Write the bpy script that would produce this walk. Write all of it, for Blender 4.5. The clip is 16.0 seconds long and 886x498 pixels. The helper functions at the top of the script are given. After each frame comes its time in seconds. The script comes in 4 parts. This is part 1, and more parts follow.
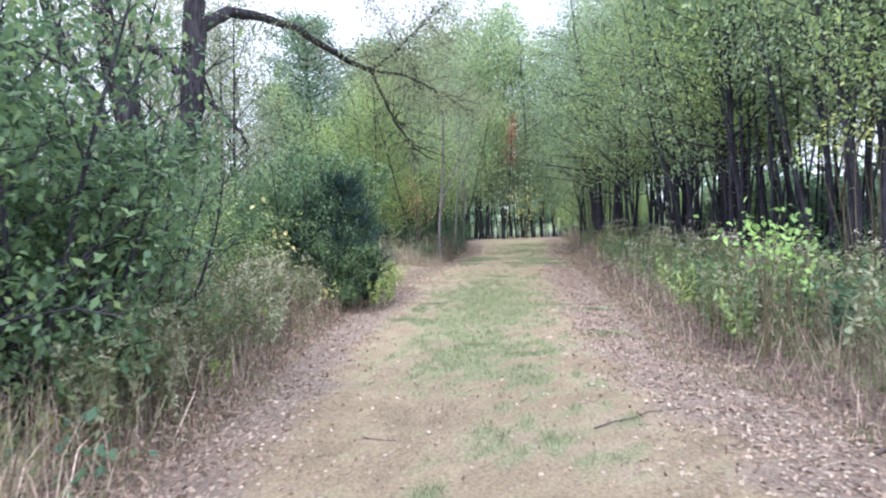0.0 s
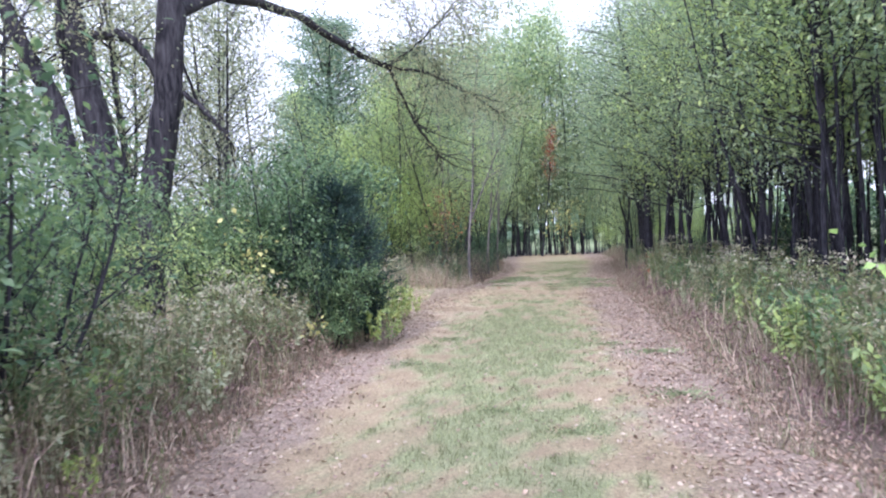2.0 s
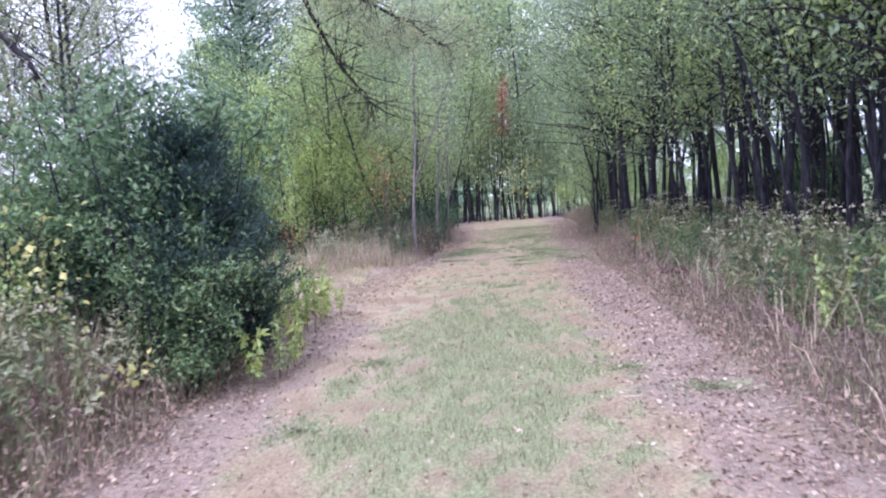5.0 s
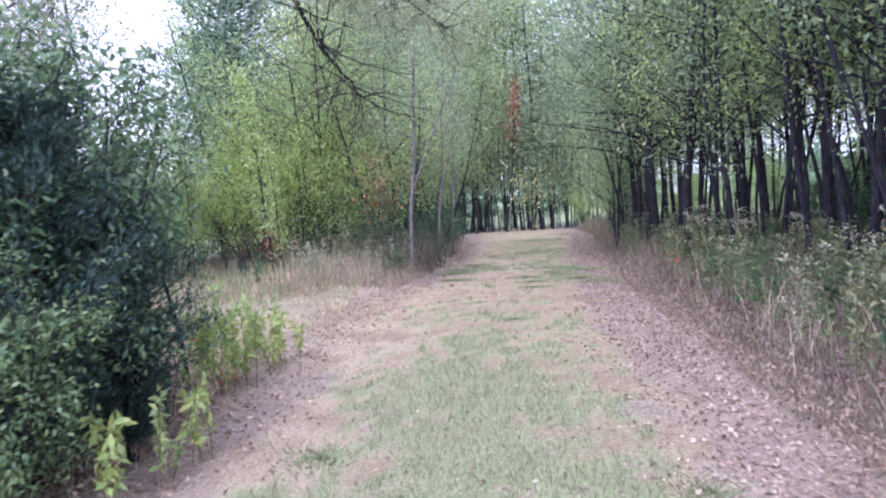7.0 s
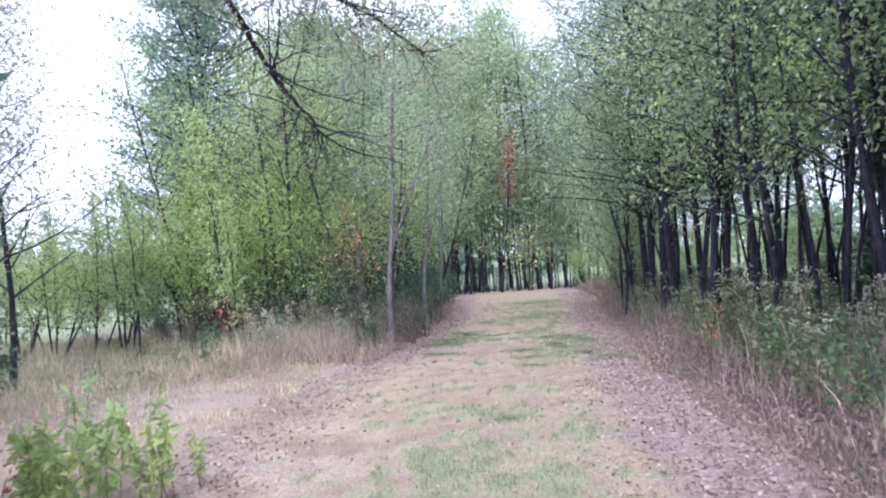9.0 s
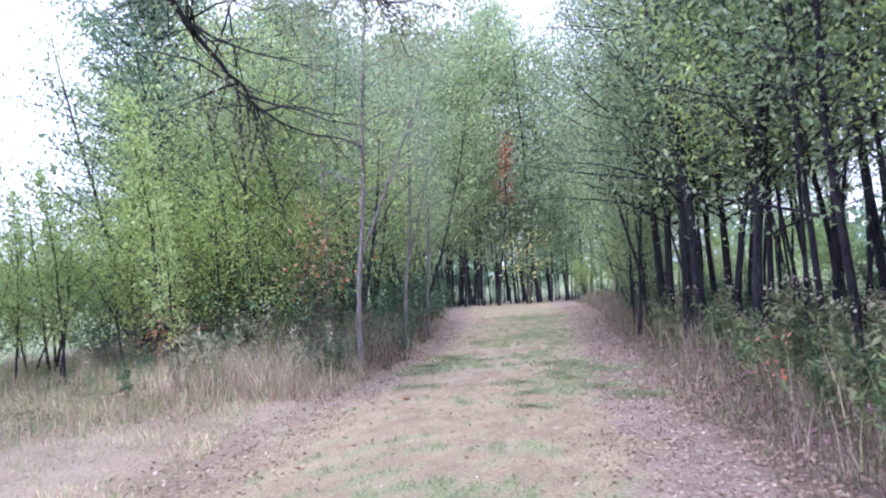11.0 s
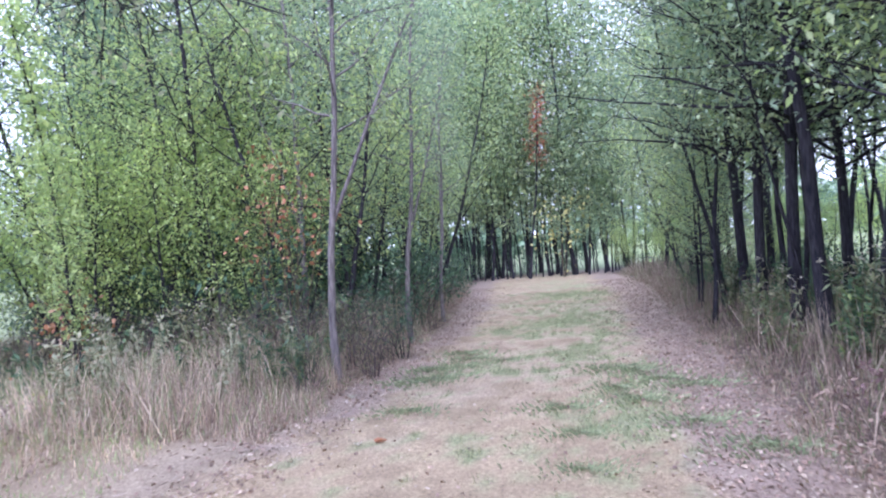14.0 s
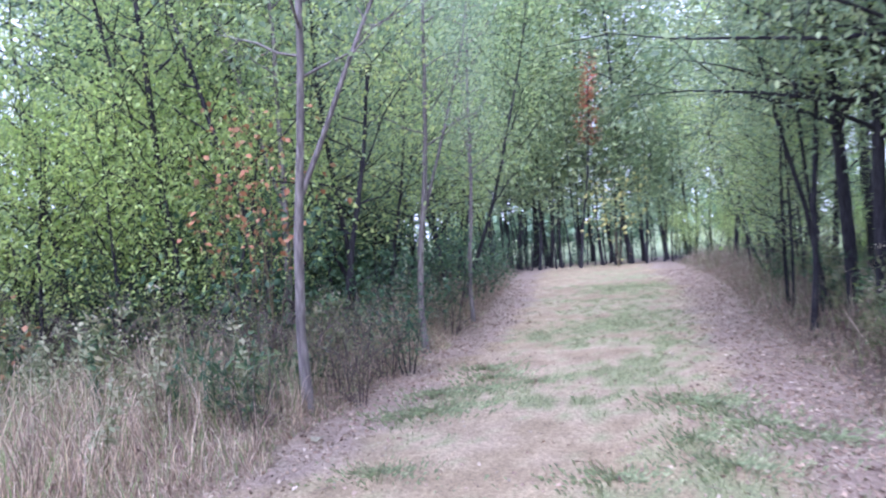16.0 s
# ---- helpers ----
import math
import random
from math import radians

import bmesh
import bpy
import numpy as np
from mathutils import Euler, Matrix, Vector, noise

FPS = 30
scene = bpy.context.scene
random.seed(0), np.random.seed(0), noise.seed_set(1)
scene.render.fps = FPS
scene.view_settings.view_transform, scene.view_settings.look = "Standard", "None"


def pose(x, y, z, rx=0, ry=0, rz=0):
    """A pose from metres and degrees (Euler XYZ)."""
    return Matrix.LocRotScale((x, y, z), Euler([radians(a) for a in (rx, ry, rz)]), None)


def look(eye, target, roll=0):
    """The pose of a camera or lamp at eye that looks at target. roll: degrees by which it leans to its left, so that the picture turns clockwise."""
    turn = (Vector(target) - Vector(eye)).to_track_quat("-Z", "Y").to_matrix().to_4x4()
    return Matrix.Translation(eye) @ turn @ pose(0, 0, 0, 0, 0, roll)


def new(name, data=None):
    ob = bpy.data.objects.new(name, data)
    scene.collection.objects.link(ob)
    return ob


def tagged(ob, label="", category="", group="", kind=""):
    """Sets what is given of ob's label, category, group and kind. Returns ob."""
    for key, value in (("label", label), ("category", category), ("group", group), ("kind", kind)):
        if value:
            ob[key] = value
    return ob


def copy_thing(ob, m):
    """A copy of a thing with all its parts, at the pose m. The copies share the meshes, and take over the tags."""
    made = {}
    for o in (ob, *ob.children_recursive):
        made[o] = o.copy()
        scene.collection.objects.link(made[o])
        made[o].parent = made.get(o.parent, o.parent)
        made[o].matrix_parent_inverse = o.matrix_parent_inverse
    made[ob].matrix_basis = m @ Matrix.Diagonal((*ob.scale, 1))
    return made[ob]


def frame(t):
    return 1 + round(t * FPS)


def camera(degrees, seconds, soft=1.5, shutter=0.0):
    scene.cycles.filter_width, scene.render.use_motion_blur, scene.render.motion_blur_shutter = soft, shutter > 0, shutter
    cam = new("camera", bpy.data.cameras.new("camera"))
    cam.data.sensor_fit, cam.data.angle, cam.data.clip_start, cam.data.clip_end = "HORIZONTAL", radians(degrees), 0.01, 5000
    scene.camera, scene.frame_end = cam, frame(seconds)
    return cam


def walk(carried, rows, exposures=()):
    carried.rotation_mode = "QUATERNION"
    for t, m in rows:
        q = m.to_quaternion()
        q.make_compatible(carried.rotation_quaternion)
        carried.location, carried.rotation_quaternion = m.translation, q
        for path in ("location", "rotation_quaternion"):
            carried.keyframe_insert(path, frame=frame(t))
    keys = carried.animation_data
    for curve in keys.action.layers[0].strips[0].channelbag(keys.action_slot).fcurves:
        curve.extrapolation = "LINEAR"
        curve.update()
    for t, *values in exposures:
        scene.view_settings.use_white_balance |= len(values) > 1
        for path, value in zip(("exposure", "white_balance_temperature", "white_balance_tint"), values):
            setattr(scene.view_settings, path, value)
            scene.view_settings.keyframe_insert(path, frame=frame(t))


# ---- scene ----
cam = camera(62.2, 16.0, soft=2.1, shutter=0.5)
METRES, EYE, TILT, LEAN, TURN = 19.0, 1.5, 0.0, 0.0, 0.0
ROWS = [
    (0.0, 0.0, 0.0, 0.0, -0.1, -2.38, 2.51),
    (0.5, 0.0059, 0.0326, 0.0009, 0.65, -2.06, 2.53),
    (1.0, 0.0078, 0.0635, 0.0019, 0.65, -0.82, 2.14),
    (1.5, 0.0123, 0.0954, 0.0011, 1.86, -0.32, 3.44),
    (2.0, 0.0153, 0.1275, -0.0005, 2.97, -1.01, 2.53),
    (2.5, 0.016, 0.1589, 0.0015, 2.24, -0.47, 2.77),
    (3.0, 0.0199, 0.1916, 0.0022, 3.7, 0.64, 2.48),
    (3.5, 0.0194, 0.2228, 0.0017, 4.55, -0.15, 3.04),
    (4.0, 0.0199, 0.2561, 0.0005, 4.95, -1.24, 3.96),
    (4.5, 0.02, 0.2878, -0.0007, 3.81, -2.48, 4.11),
    (5.0, 0.0219, 0.3219, -0.0008, -0.82, -3.89, 4.57),
    (7.5, 0.0388, 0.4729, 0.0002, 0.3, -2.83, 3.35),
    (8.0, 0.0432, 0.5035, 0.0004, 0.8, -1.8, 3.52),
    (8.5, 0.0447, 0.5335, 0.001, -0.24, 0.52, 3.87),
    (11.0, 0.0647, 0.6881, 0.0007, -0.34, 2.17, 3.83),
    (11.5, 0.0671, 0.7184, 0.0017, -0.14, 1.59, 3.98),
    (12.0, 0.0723, 0.7485, 0.0007, 1.76, 1.4, 2.76),
    (12.5, 0.074, 0.7781, -0.0007, 2.29, 0.5, 3.44),
    (13.0, 0.0757, 0.8089, -0.0018, 2.2, -0.42, 3.63),
    (13.5, 0.0801, 0.8413, -0.0014, 2.51, -0.48, 3.22),
    (14.0, 0.0818, 0.8722, -0.0003, 2.14, 0.03, 4.25),
    (14.5, 0.0859, 0.9022, -0.0012, 2.66, 0.42, 4.22),
    (15.0, 0.0886, 0.9323, -0.0028, 2.86, 0.26, 4.43),
    (15.5, 0.0923, 0.9626, -0.0028, 3.03, -0.25, 4.98),
    (16.0, 0.0987, 0.9931, -0.0027, 6.28, -0.64, 4.4),
]
walk(cam, [(t, pose(0, 0, EYE, TILT, LEAN, TURN) @ pose(METRES * x, METRES * y, METRES * z, 90 + pitch, roll, yaw)) for t, x, y, z, yaw, pitch, roll in ROWS],
     exposures=[(0.0, 0.8, 5790, 19), (4.0, 0.8, 5610, 34), (8.0, 0.86, 5470, 36), (12.0, 0.87, 5390, 33), (14.0, 0.94, 5290, 33), (16.0, 1.1, 5200, 34)])
# ---------- light: an overcast day ----------
world = bpy.data.worlds.new("overcast_sky")
scene.world = world
world.use_nodes = True
wn, wl = world.node_tree.nodes, world.node_tree.links
bg = wn["Background"]
sky = wn.new("ShaderNodeTexSky")
sky.sky_type, sky.sun_disc = "NISHITA", False
sky.sun_elevation, sky.sun_rotation = radians(52), radians(200)
sky.dust_density, sky.air_density = 4.0, 1.0
cloud = wn.new("ShaderNodeMix")
cloud.data_type = "RGBA"
cloud.inputs[0].default_value = 0.88
cloud.inputs[7].default_value = (10.2, 10.9, 12.0, 1)
wl.new(sky.outputs[0], cloud.inputs[6])
wl.new(cloud.outputs[2], bg.inputs[0])
bg.inputs[1].default_value = 0.12

sun = new("sun", bpy.data.lights.new("sun", "SUN"))
sun.data.energy, sun.data.angle, sun.data.color = 1.5, radians(25), (1.0, 0.96, 0.9)
sun.matrix_world = look((-2, -14, 17), (0, 0, 0))


# ---------- materials ----------
def ramp(nt, fac, stops):
    n = nt.nodes.new("ShaderNodeValToRGB")
    el = n.color_ramp.elements
    while len(el) < len(stops):
        el.new(0.5)
    for e, (p, c) in zip(el, stops):
        e.position, e.color = p, (*c, 1)
    nt.links.new(fac, n.inputs[0])
    return n.outputs[0]


def leaf_material(name, colours, translucent=0.35, rough=0.6):
    """Leaves: each leaf takes one of a run of colours, mottled a little; light comes through them."""
    m = bpy.data.materials.new(name)
    m.use_nodes = True
    nt = m.node_tree
    n, l = nt.nodes, nt.links
    geo, info = n.new("ShaderNodeNewGeometry"), n.new("ShaderNodeObjectInfo")
    mix = n.new("ShaderNodeMath")
    mix.operation = "MULTIPLY_ADD"
    l.new(geo.outputs["Random Per Island"], mix.inputs[0])
    mix.inputs[1].default_value = 0.75
    tree = n.new("ShaderNodeMath")
    tree.operation = "MULTIPLY"
    l.new(info.outputs["Random"], tree.inputs[0])
    tree.inputs[1].default_value = 0.25
    l.new(tree.outputs[0], mix.inputs[2])
    k = len(colours) - 1
    col = ramp(nt, mix.outputs[0], [(i / k, c) for i, c in enumerate(colours)])
    tex = n.new("ShaderNodeTexNoise")
    tex.inputs["Scale"].default_value = 35
    hsv = n.new("ShaderNodeHueSaturation")
    mr = n.new("ShaderNodeMapRange")
    mr.inputs[3].default_value, mr.inputs[4].default_value = 0.65, 1.35
    l.new(tex.outputs[0], mr.inputs[0])
    l.new(mr.outputs[0], hsv.inputs["Value"])
    l.new(col, hsv.inputs["Color"])
    p = n["Principled BSDF"]
    l.new(hsv.outputs[0], p.inputs["Base Color"])
    p.inputs["Roughness"].default_value = rough
    p.inputs["Specular IOR Level"].default_value = 0.35
    # light that passes through the thin blade comes on top of what it throws back
    tr, ms, thin = n.new("ShaderNodeBsdfTranslucent"), n.new("ShaderNodeAddShader"), n.new("ShaderNodeMix")
    thin.data_type = "RGBA"
    thin.inputs[0].default_value = 1 - translucent
    l.new(hsv.outputs[0], thin.inputs[6])
    thin.inputs[7].default_value = (0, 0, 0, 1)
    l.new(thin.outputs[2], tr.inputs[0])
    l.new(p.outputs[0], ms.inputs[0])
    l.new(tr.outputs[0], ms.inputs[1])
    l.new(ms.outputs[0], n["Material Output"].inputs[0])
    return m


def bark_material(name, dark, light, scale=9.0, depth=0.02):
    m = bpy.data.materials.new(name)
    m.use_nodes = True
    nt = m.node_tree
    n, l = nt.nodes, nt.links
    tc, mp = n.new("ShaderNodeTexCoord"), n.new("ShaderNodeMapping")
    mp.inputs["Scale"].default_value = (1, 1, 0.16)
    l.new(tc.outputs["Object"], mp.inputs[0])
    a, b = n.new("ShaderNodeTexNoise"), n.new("ShaderNodeTexNoise")
    a.inputs["Scale"].default_value, a.inputs["Detail"].default_value = scale * 3, 8
    b.inputs["Scale"].default_value = 1.7
    l.new(mp.outputs[0], a.inputs[0])
    l.new(tc.outputs["Object"], b.inputs[0])
    add = n.new("ShaderNodeMath")
    add.operation = "MULTIPLY_ADD"
    l.new(a.outputs[0], add.inputs[0])
    add.inputs[1].default_value = 0.7
    half = n.new("ShaderNodeMath")
    half.operation = "MULTIPLY"
    half.inputs[1].default_value = 0.3
    l.new(b.outputs[0], half.inputs[0])
    l.new(half.outputs[0], add.inputs[2])
    l.new(ramp(nt, add.outputs[0], [(0.38, dark), (0.62, light)]), n["Principled BSDF"].inputs["Base Color"])
    n["Principled BSDF"].inputs["Roughness"].default_value = 0.9
    n["Principled BSDF"].inputs["Specular IOR Level"].default_value = 0.2
    bump = n.new("ShaderNodeBump")
    bump.inputs["Strength"].default_value, bump.inputs["Distance"].default_value = 0.9, depth
    l.new(a.outputs[0], bump.inputs["Height"])
    l.new(bump.outputs[0], n["Principled BSDF"].inputs["Normal"])
    return m


def tinted_material(name, rough=0.85, translucent=0.0, bump_scale=0.0):
    """Takes its base colour from the mesh's own colour attribute (what grows or lies there, with any painted shade),
    broken up by fine noise.
    """
    m = bpy.data.materials.new(name)
    m.use_nodes = True
    nt = m.node_tree
    n, l = nt.nodes, nt.links
    at, tc = n.new("ShaderNodeAttribute"), n.new("ShaderNodeTexCoord")
    at.attribute_name = "tint"
    a, b = n.new("ShaderNodeTexNoise"), n.new("ShaderNodeTexNoise")
    a.inputs["Scale"].default_value, a.inputs["Detail"].default_value = 38, 9
    a.inputs["Roughness"].default_value = 0.75
    b.inputs["Scale"].default_value, b.inputs["Detail"].default_value = 2.2, 5
    l.new(tc.outputs["Object"], a.inputs[0])
    l.new(tc.outputs["Object"], b.inputs[0])
    mr, mr2, mul, hsv = n.new("ShaderNodeMapRange"), n.new("ShaderNodeMapRange"), n.new("ShaderNodeMath"), n.new("ShaderNodeHueSaturation")
    mr.inputs[1].default_value, mr.inputs[2].default_value = 0.25, 0.75
    mr.inputs[3].default_value, mr.inputs[4].default_value = 0.25, 1.75
    mr2.inputs[3].default_value, mr2.inputs[4].default_value = 0.75, 1.25
    mul.operation = "MULTIPLY"
    l.new(a.outputs[0], mr.inputs[0])
    l.new(b.outputs[0], mr2.inputs[0])
    l.new(mr.outputs[0], mul.inputs[0])
    l.new(mr2.outputs[0], mul.inputs[1])
    l.new(mul.outputs[0], hsv.inputs["Value"])
    l.new(at.outputs["Color"], hsv.inputs["Color"])
    p = n["Principled BSDF"]
    l.new(hsv.outputs[0], p.inputs["Base Color"])
    p.inputs["Roughness"].default_value, p.inputs["Specular IOR Level"].default_value = rough, 0.25
    if bump_scale:
        bump = n.new("ShaderNodeBump")
        bump.inputs["Strength"].default_value, bump.inputs["Distance"].default_value = 0.8, bump_scale
        l.new(a.outputs[0], bump.inputs["Height"])
        l.new(bump.outputs[0], p.inputs["Normal"])
    if translucent:
        tr, ms = n.new("ShaderNodeBsdfTranslucent"), n.new("ShaderNodeMixShader")
        l.new(hsv.outputs[0], tr.inputs[0])
        ms.inputs[0].default_value = translucent
        l.new(p.outputs[0], ms.inputs[1])
        l.new(tr.outputs[0], ms.inputs[2])
        l.new(ms.outputs[0], n["Material Output"].inputs[0])
    return m


M_BARK = bark_material("furrowed_bark", (0.018, 0.017, 0.023), (0.085, 0.08, 0.09), 7, 0.03)
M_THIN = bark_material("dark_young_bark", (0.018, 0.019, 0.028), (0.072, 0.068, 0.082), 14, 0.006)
M_GREY = bark_material("grey_smooth_bark", (0.13, 0.12, 0.125), (0.33, 0.30, 0.30), 12, 0.005)
M_STEM = bark_material("weed_stem", (0.10, 0.09, 0.05), (0.24, 0.20, 0.13), 30, 0.002)
M_WILLOW = leaf_material("olive_leaf", [(0.11, 0.145, 0.095), (0.17, 0.2, 0.12), (0.235, 0.25, 0.145), (0.32, 0.3, 0.17)], 0.9)
M_POPLAR = leaf_material("poplar_leaf", [(0.105, 0.16, 0.11), (0.165, 0.23, 0.14), (0.23, 0.29, 0.16), (0.33, 0.365, 0.175)], 0.9)
M_FRESH = leaf_material("fresh_green_leaf", [(0.13, 0.185, 0.085), (0.2, 0.27, 0.115), (0.28, 0.35, 0.14), (0.37, 0.41, 0.15)], 0.9)
M_GLOSSY = leaf_material("glossy_shrub_leaf", [(0.04, 0.078, 0.045), (0.078, 0.138, 0.07), (0.125, 0.2, 0.095), (0.22, 0.29, 0.13)], 0.6, 0.42)
M_BRIGHT = leaf_material("bright_green_leaf", [(0.15, 0.26, 0.09), (0.24, 0.38, 0.12), (0.32, 0.45, 0.14)], 0.6)
M_SHRUB = leaf_material("shrub_leaf", [(0.095, 0.145, 0.095), (0.16, 0.22, 0.13), (0.225, 0.285, 0.15), (0.33, 0.36, 0.165)], 0.9)
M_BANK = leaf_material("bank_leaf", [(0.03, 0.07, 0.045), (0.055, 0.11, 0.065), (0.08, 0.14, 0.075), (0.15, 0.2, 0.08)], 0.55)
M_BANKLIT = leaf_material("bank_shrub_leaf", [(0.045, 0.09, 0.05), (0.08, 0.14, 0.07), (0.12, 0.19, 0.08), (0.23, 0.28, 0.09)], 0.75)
M_WEED = leaf_material("weed_leaf", [(0.09, 0.12, 0.07), (0.14, 0.18, 0.09), (0.2, 0.22, 0.11), (0.28, 0.24, 0.15)], 0.4)
M_JUNIPER = leaf_material("juniper_needle", [(0.02, 0.045, 0.045), (0.04, 0.08, 0.07), (0.065, 0.12, 0.095)], 0.2, 0.7)
M_CONIFER = leaf_material("blue_green_needle", [(0.095, 0.155, 0.105), (0.14, 0.21, 0.135), (0.19, 0.26, 0.165)], 0.55, 0.7)
M_YELLOW = leaf_material("yellowing_leaf", [(0.36, 0.35, 0.12), (0.5, 0.47, 0.2), (0.3, 0.36, 0.12)], 0.4)
M_ORANGE = leaf_material("orange_leaf", [(0.26, 0.12, 0.07), (0.4, 0.19, 0.1), (0.3, 0.2, 0.12)], 0.35)
M_RED = leaf_material("red_leaf", [(0.4, 0.09, 0.06), (0.48, 0.15, 0.09), (0.34, 0.16, 0.1)], 0.35)
M_FLUFF = leaf_material("seed_fluff", [(0.3, 0.28, 0.21), (0.4, 0.38, 0.29), (0.52, 0.49, 0.38)], 0.3, 0.9)
M_LIGHT = leaf_material("light_sunny_leaf", [(0.17, 0.235, 0.1), (0.25, 0.33, 0.13), (0.33, 0.41, 0.15), (0.42, 0.47, 0.16)], 0.9)
M_PALE = leaf_material("pale_weed_leaf", [(0.2, 0.235, 0.15), (0.28, 0.31, 0.2), (0.36, 0.37, 0.25), (0.42, 0.38, 0.26)], 0.4)
M_TWIG = bark_material("grey_brown_twig", (0.075, 0.06, 0.06), (0.2, 0.165, 0.16), 30, 0.002)
M_BLADE = tinted_material("grass_blade", 0.7, 0.3)
M_LIME = leaf_material("lime_leaf", [(0.17, 0.25, 0.09), (0.28, 0.35, 0.12), (0.42, 0.43, 0.15)], 0.5)
M_GROUND = tinted_material("trodden_ground", 0.95, 0.0, 0.02)
M_LITTER = tinted_material("fallen_leaf", 0.7, 0.15)


# ---------- mesh helpers ----------
def raw_mesh(name, verts, faces, material, tint=None, smooth=False):
    """A mesh from arrays: verts (n, 3), faces (m, k) of one size k; tint: a colour a vertex."""
    verts, faces = np.asarray(verts, dtype=np.float32), np.asarray(faces, dtype=np.int32)
    me = bpy.data.meshes.new(name)
    me.vertices.add(len(verts))
    me.vertices.foreach_set("co", verts.ravel())
    me.loops.add(faces.size)
    me.loops.foreach_set("vertex_index", faces.ravel())
    me.polygons.add(len(faces))
    me.polygons.foreach_set("loop_start", np.arange(0, faces.size, faces.shape[1], dtype=np.int32))
    if smooth:
        me.polygons.foreach_set("use_smooth", np.ones(len(faces), dtype=bool))
    me.update(calc_edges=True)
    if tint is not None:
        at = me.color_attributes.new("tint", "FLOAT_COLOR", "POINT")
        rgba = np.ones((len(verts), 4), dtype=np.float32)
        rgba[:, :3] = tint
        at.data.foreach_set("color", rgba.ravel())
    me.materials.append(material)
    return me


def part(name, me, parent, label=""):
    ob = new(name, me)
    ob.parent = parent
    return tagged(ob, label, kind="stuff" if name in ("crown", "branching", "foliage", "flower_head", "twig_tangle", "shoot_growth") else "")


def unit(v):
    return v / np.maximum(np.linalg.norm(v, axis=-1, keepdims=True), 1e-9)


class Wood:
    """Collects tapered tubes of quads."""

    def __init__(self):
        self.v, self.f, self.n = [], [], 0

    def tube(self, pts, radii, sides=5, rough=0.0, rng=None):
        pts = np.asarray(pts, dtype=float)
        tang = unit(np.gradient(pts, axis=0))
        ref = np.array([0.0, 0, 1]) if abs(tang[0][2]) < 0.8 else np.array([1.0, 0, 0])
        a = unit(np.cross(tang, ref))
        b = np.cross(tang, a)
        ang = np.linspace(0, 2 * np.pi, sides, endpoint=False)
        rad = np.asarray(radii, dtype=float)[:, None] * np.ones(sides)
        if rough and rng is not None:
            rad = rad * (1 + rough * rng.normal(size=rad.shape))
        ring = pts[:, None] + rad[..., None] * (np.cos(ang)[None, :, None] * a[:, None] + np.sin(ang)[None, :, None] * b[:, None])
        k, i = np.arange(len(pts) - 1)[:, None], np.arange(sides)[None]
        q = np.stack([k * sides + i, k * sides + (i + 1) % sides, (k + 1) * sides + (i + 1) % sides, (k + 1) * sides + i], -1).reshape(-1, 4)
        self.v.append(ring.reshape(-1, 3))
        self.f.append(q + self.n)
        self.n += len(pts) * sides

    def mesh(self, name, material):
        return raw_mesh(name, np.concatenate(self.v), np.concatenate(self.f), material, smooth=True)


def leaf_mesh(name, at, size, material, rng, way=None, aspect=0.55, droop=0.2, spread=1.0, tint=None):
    """Folded pointed leaves of two triangles each at the points given, some way along a direction if one is given."""
    n = len(at)
    d = rng.normal(size=(n, 3)) * spread
    if way is not None:
        d = d * 0.7 + way
    d[:, 2] -= droop
    d = unit(d)
    up = unit(rng.normal(size=(n, 3)) * 0.55 + [0, 0, 1])
    side = unit(np.cross(d, up))
    nrm = np.cross(side, d)
    s = size * rng.uniform(0.6, 1.3, (n, 1))
    w = s * aspect * 0.5
    base = at
    mid = at + d * s * 0.45 + nrm * w * 0.35
    v = np.stack([base, mid - side * w, at + d * s, mid + side * w], 1).reshape(-1, 3)
    i = np.arange(n)[:, None] * 4
    f = np.concatenate([i + [0, 1, 2], i + [0, 2, 3]])
    t = None if tint is None else np.repeat(tint, 4, axis=0)
    return raw_mesh(name, v, f, material, t)


def bend(p, way, length, n, rng, wander=0.12, lift=0.0):
    """A wandering line of n + 1 points from p."""
    pts, d = [np.array(p, dtype=float)], unit(np.array(way, dtype=float))
    for _ in range(n):
        d = unit(d + rng.normal(size=3) * wander + np.array([0, 0, lift]))
        pts.append(pts[-1] + d * length / n)
    return np.array(pts)


def along(pts, t):
    x = np.linspace(0, 1, len(pts))
    return np.array([np.interp(t, x, pts[:, i]) for i in range(3)])


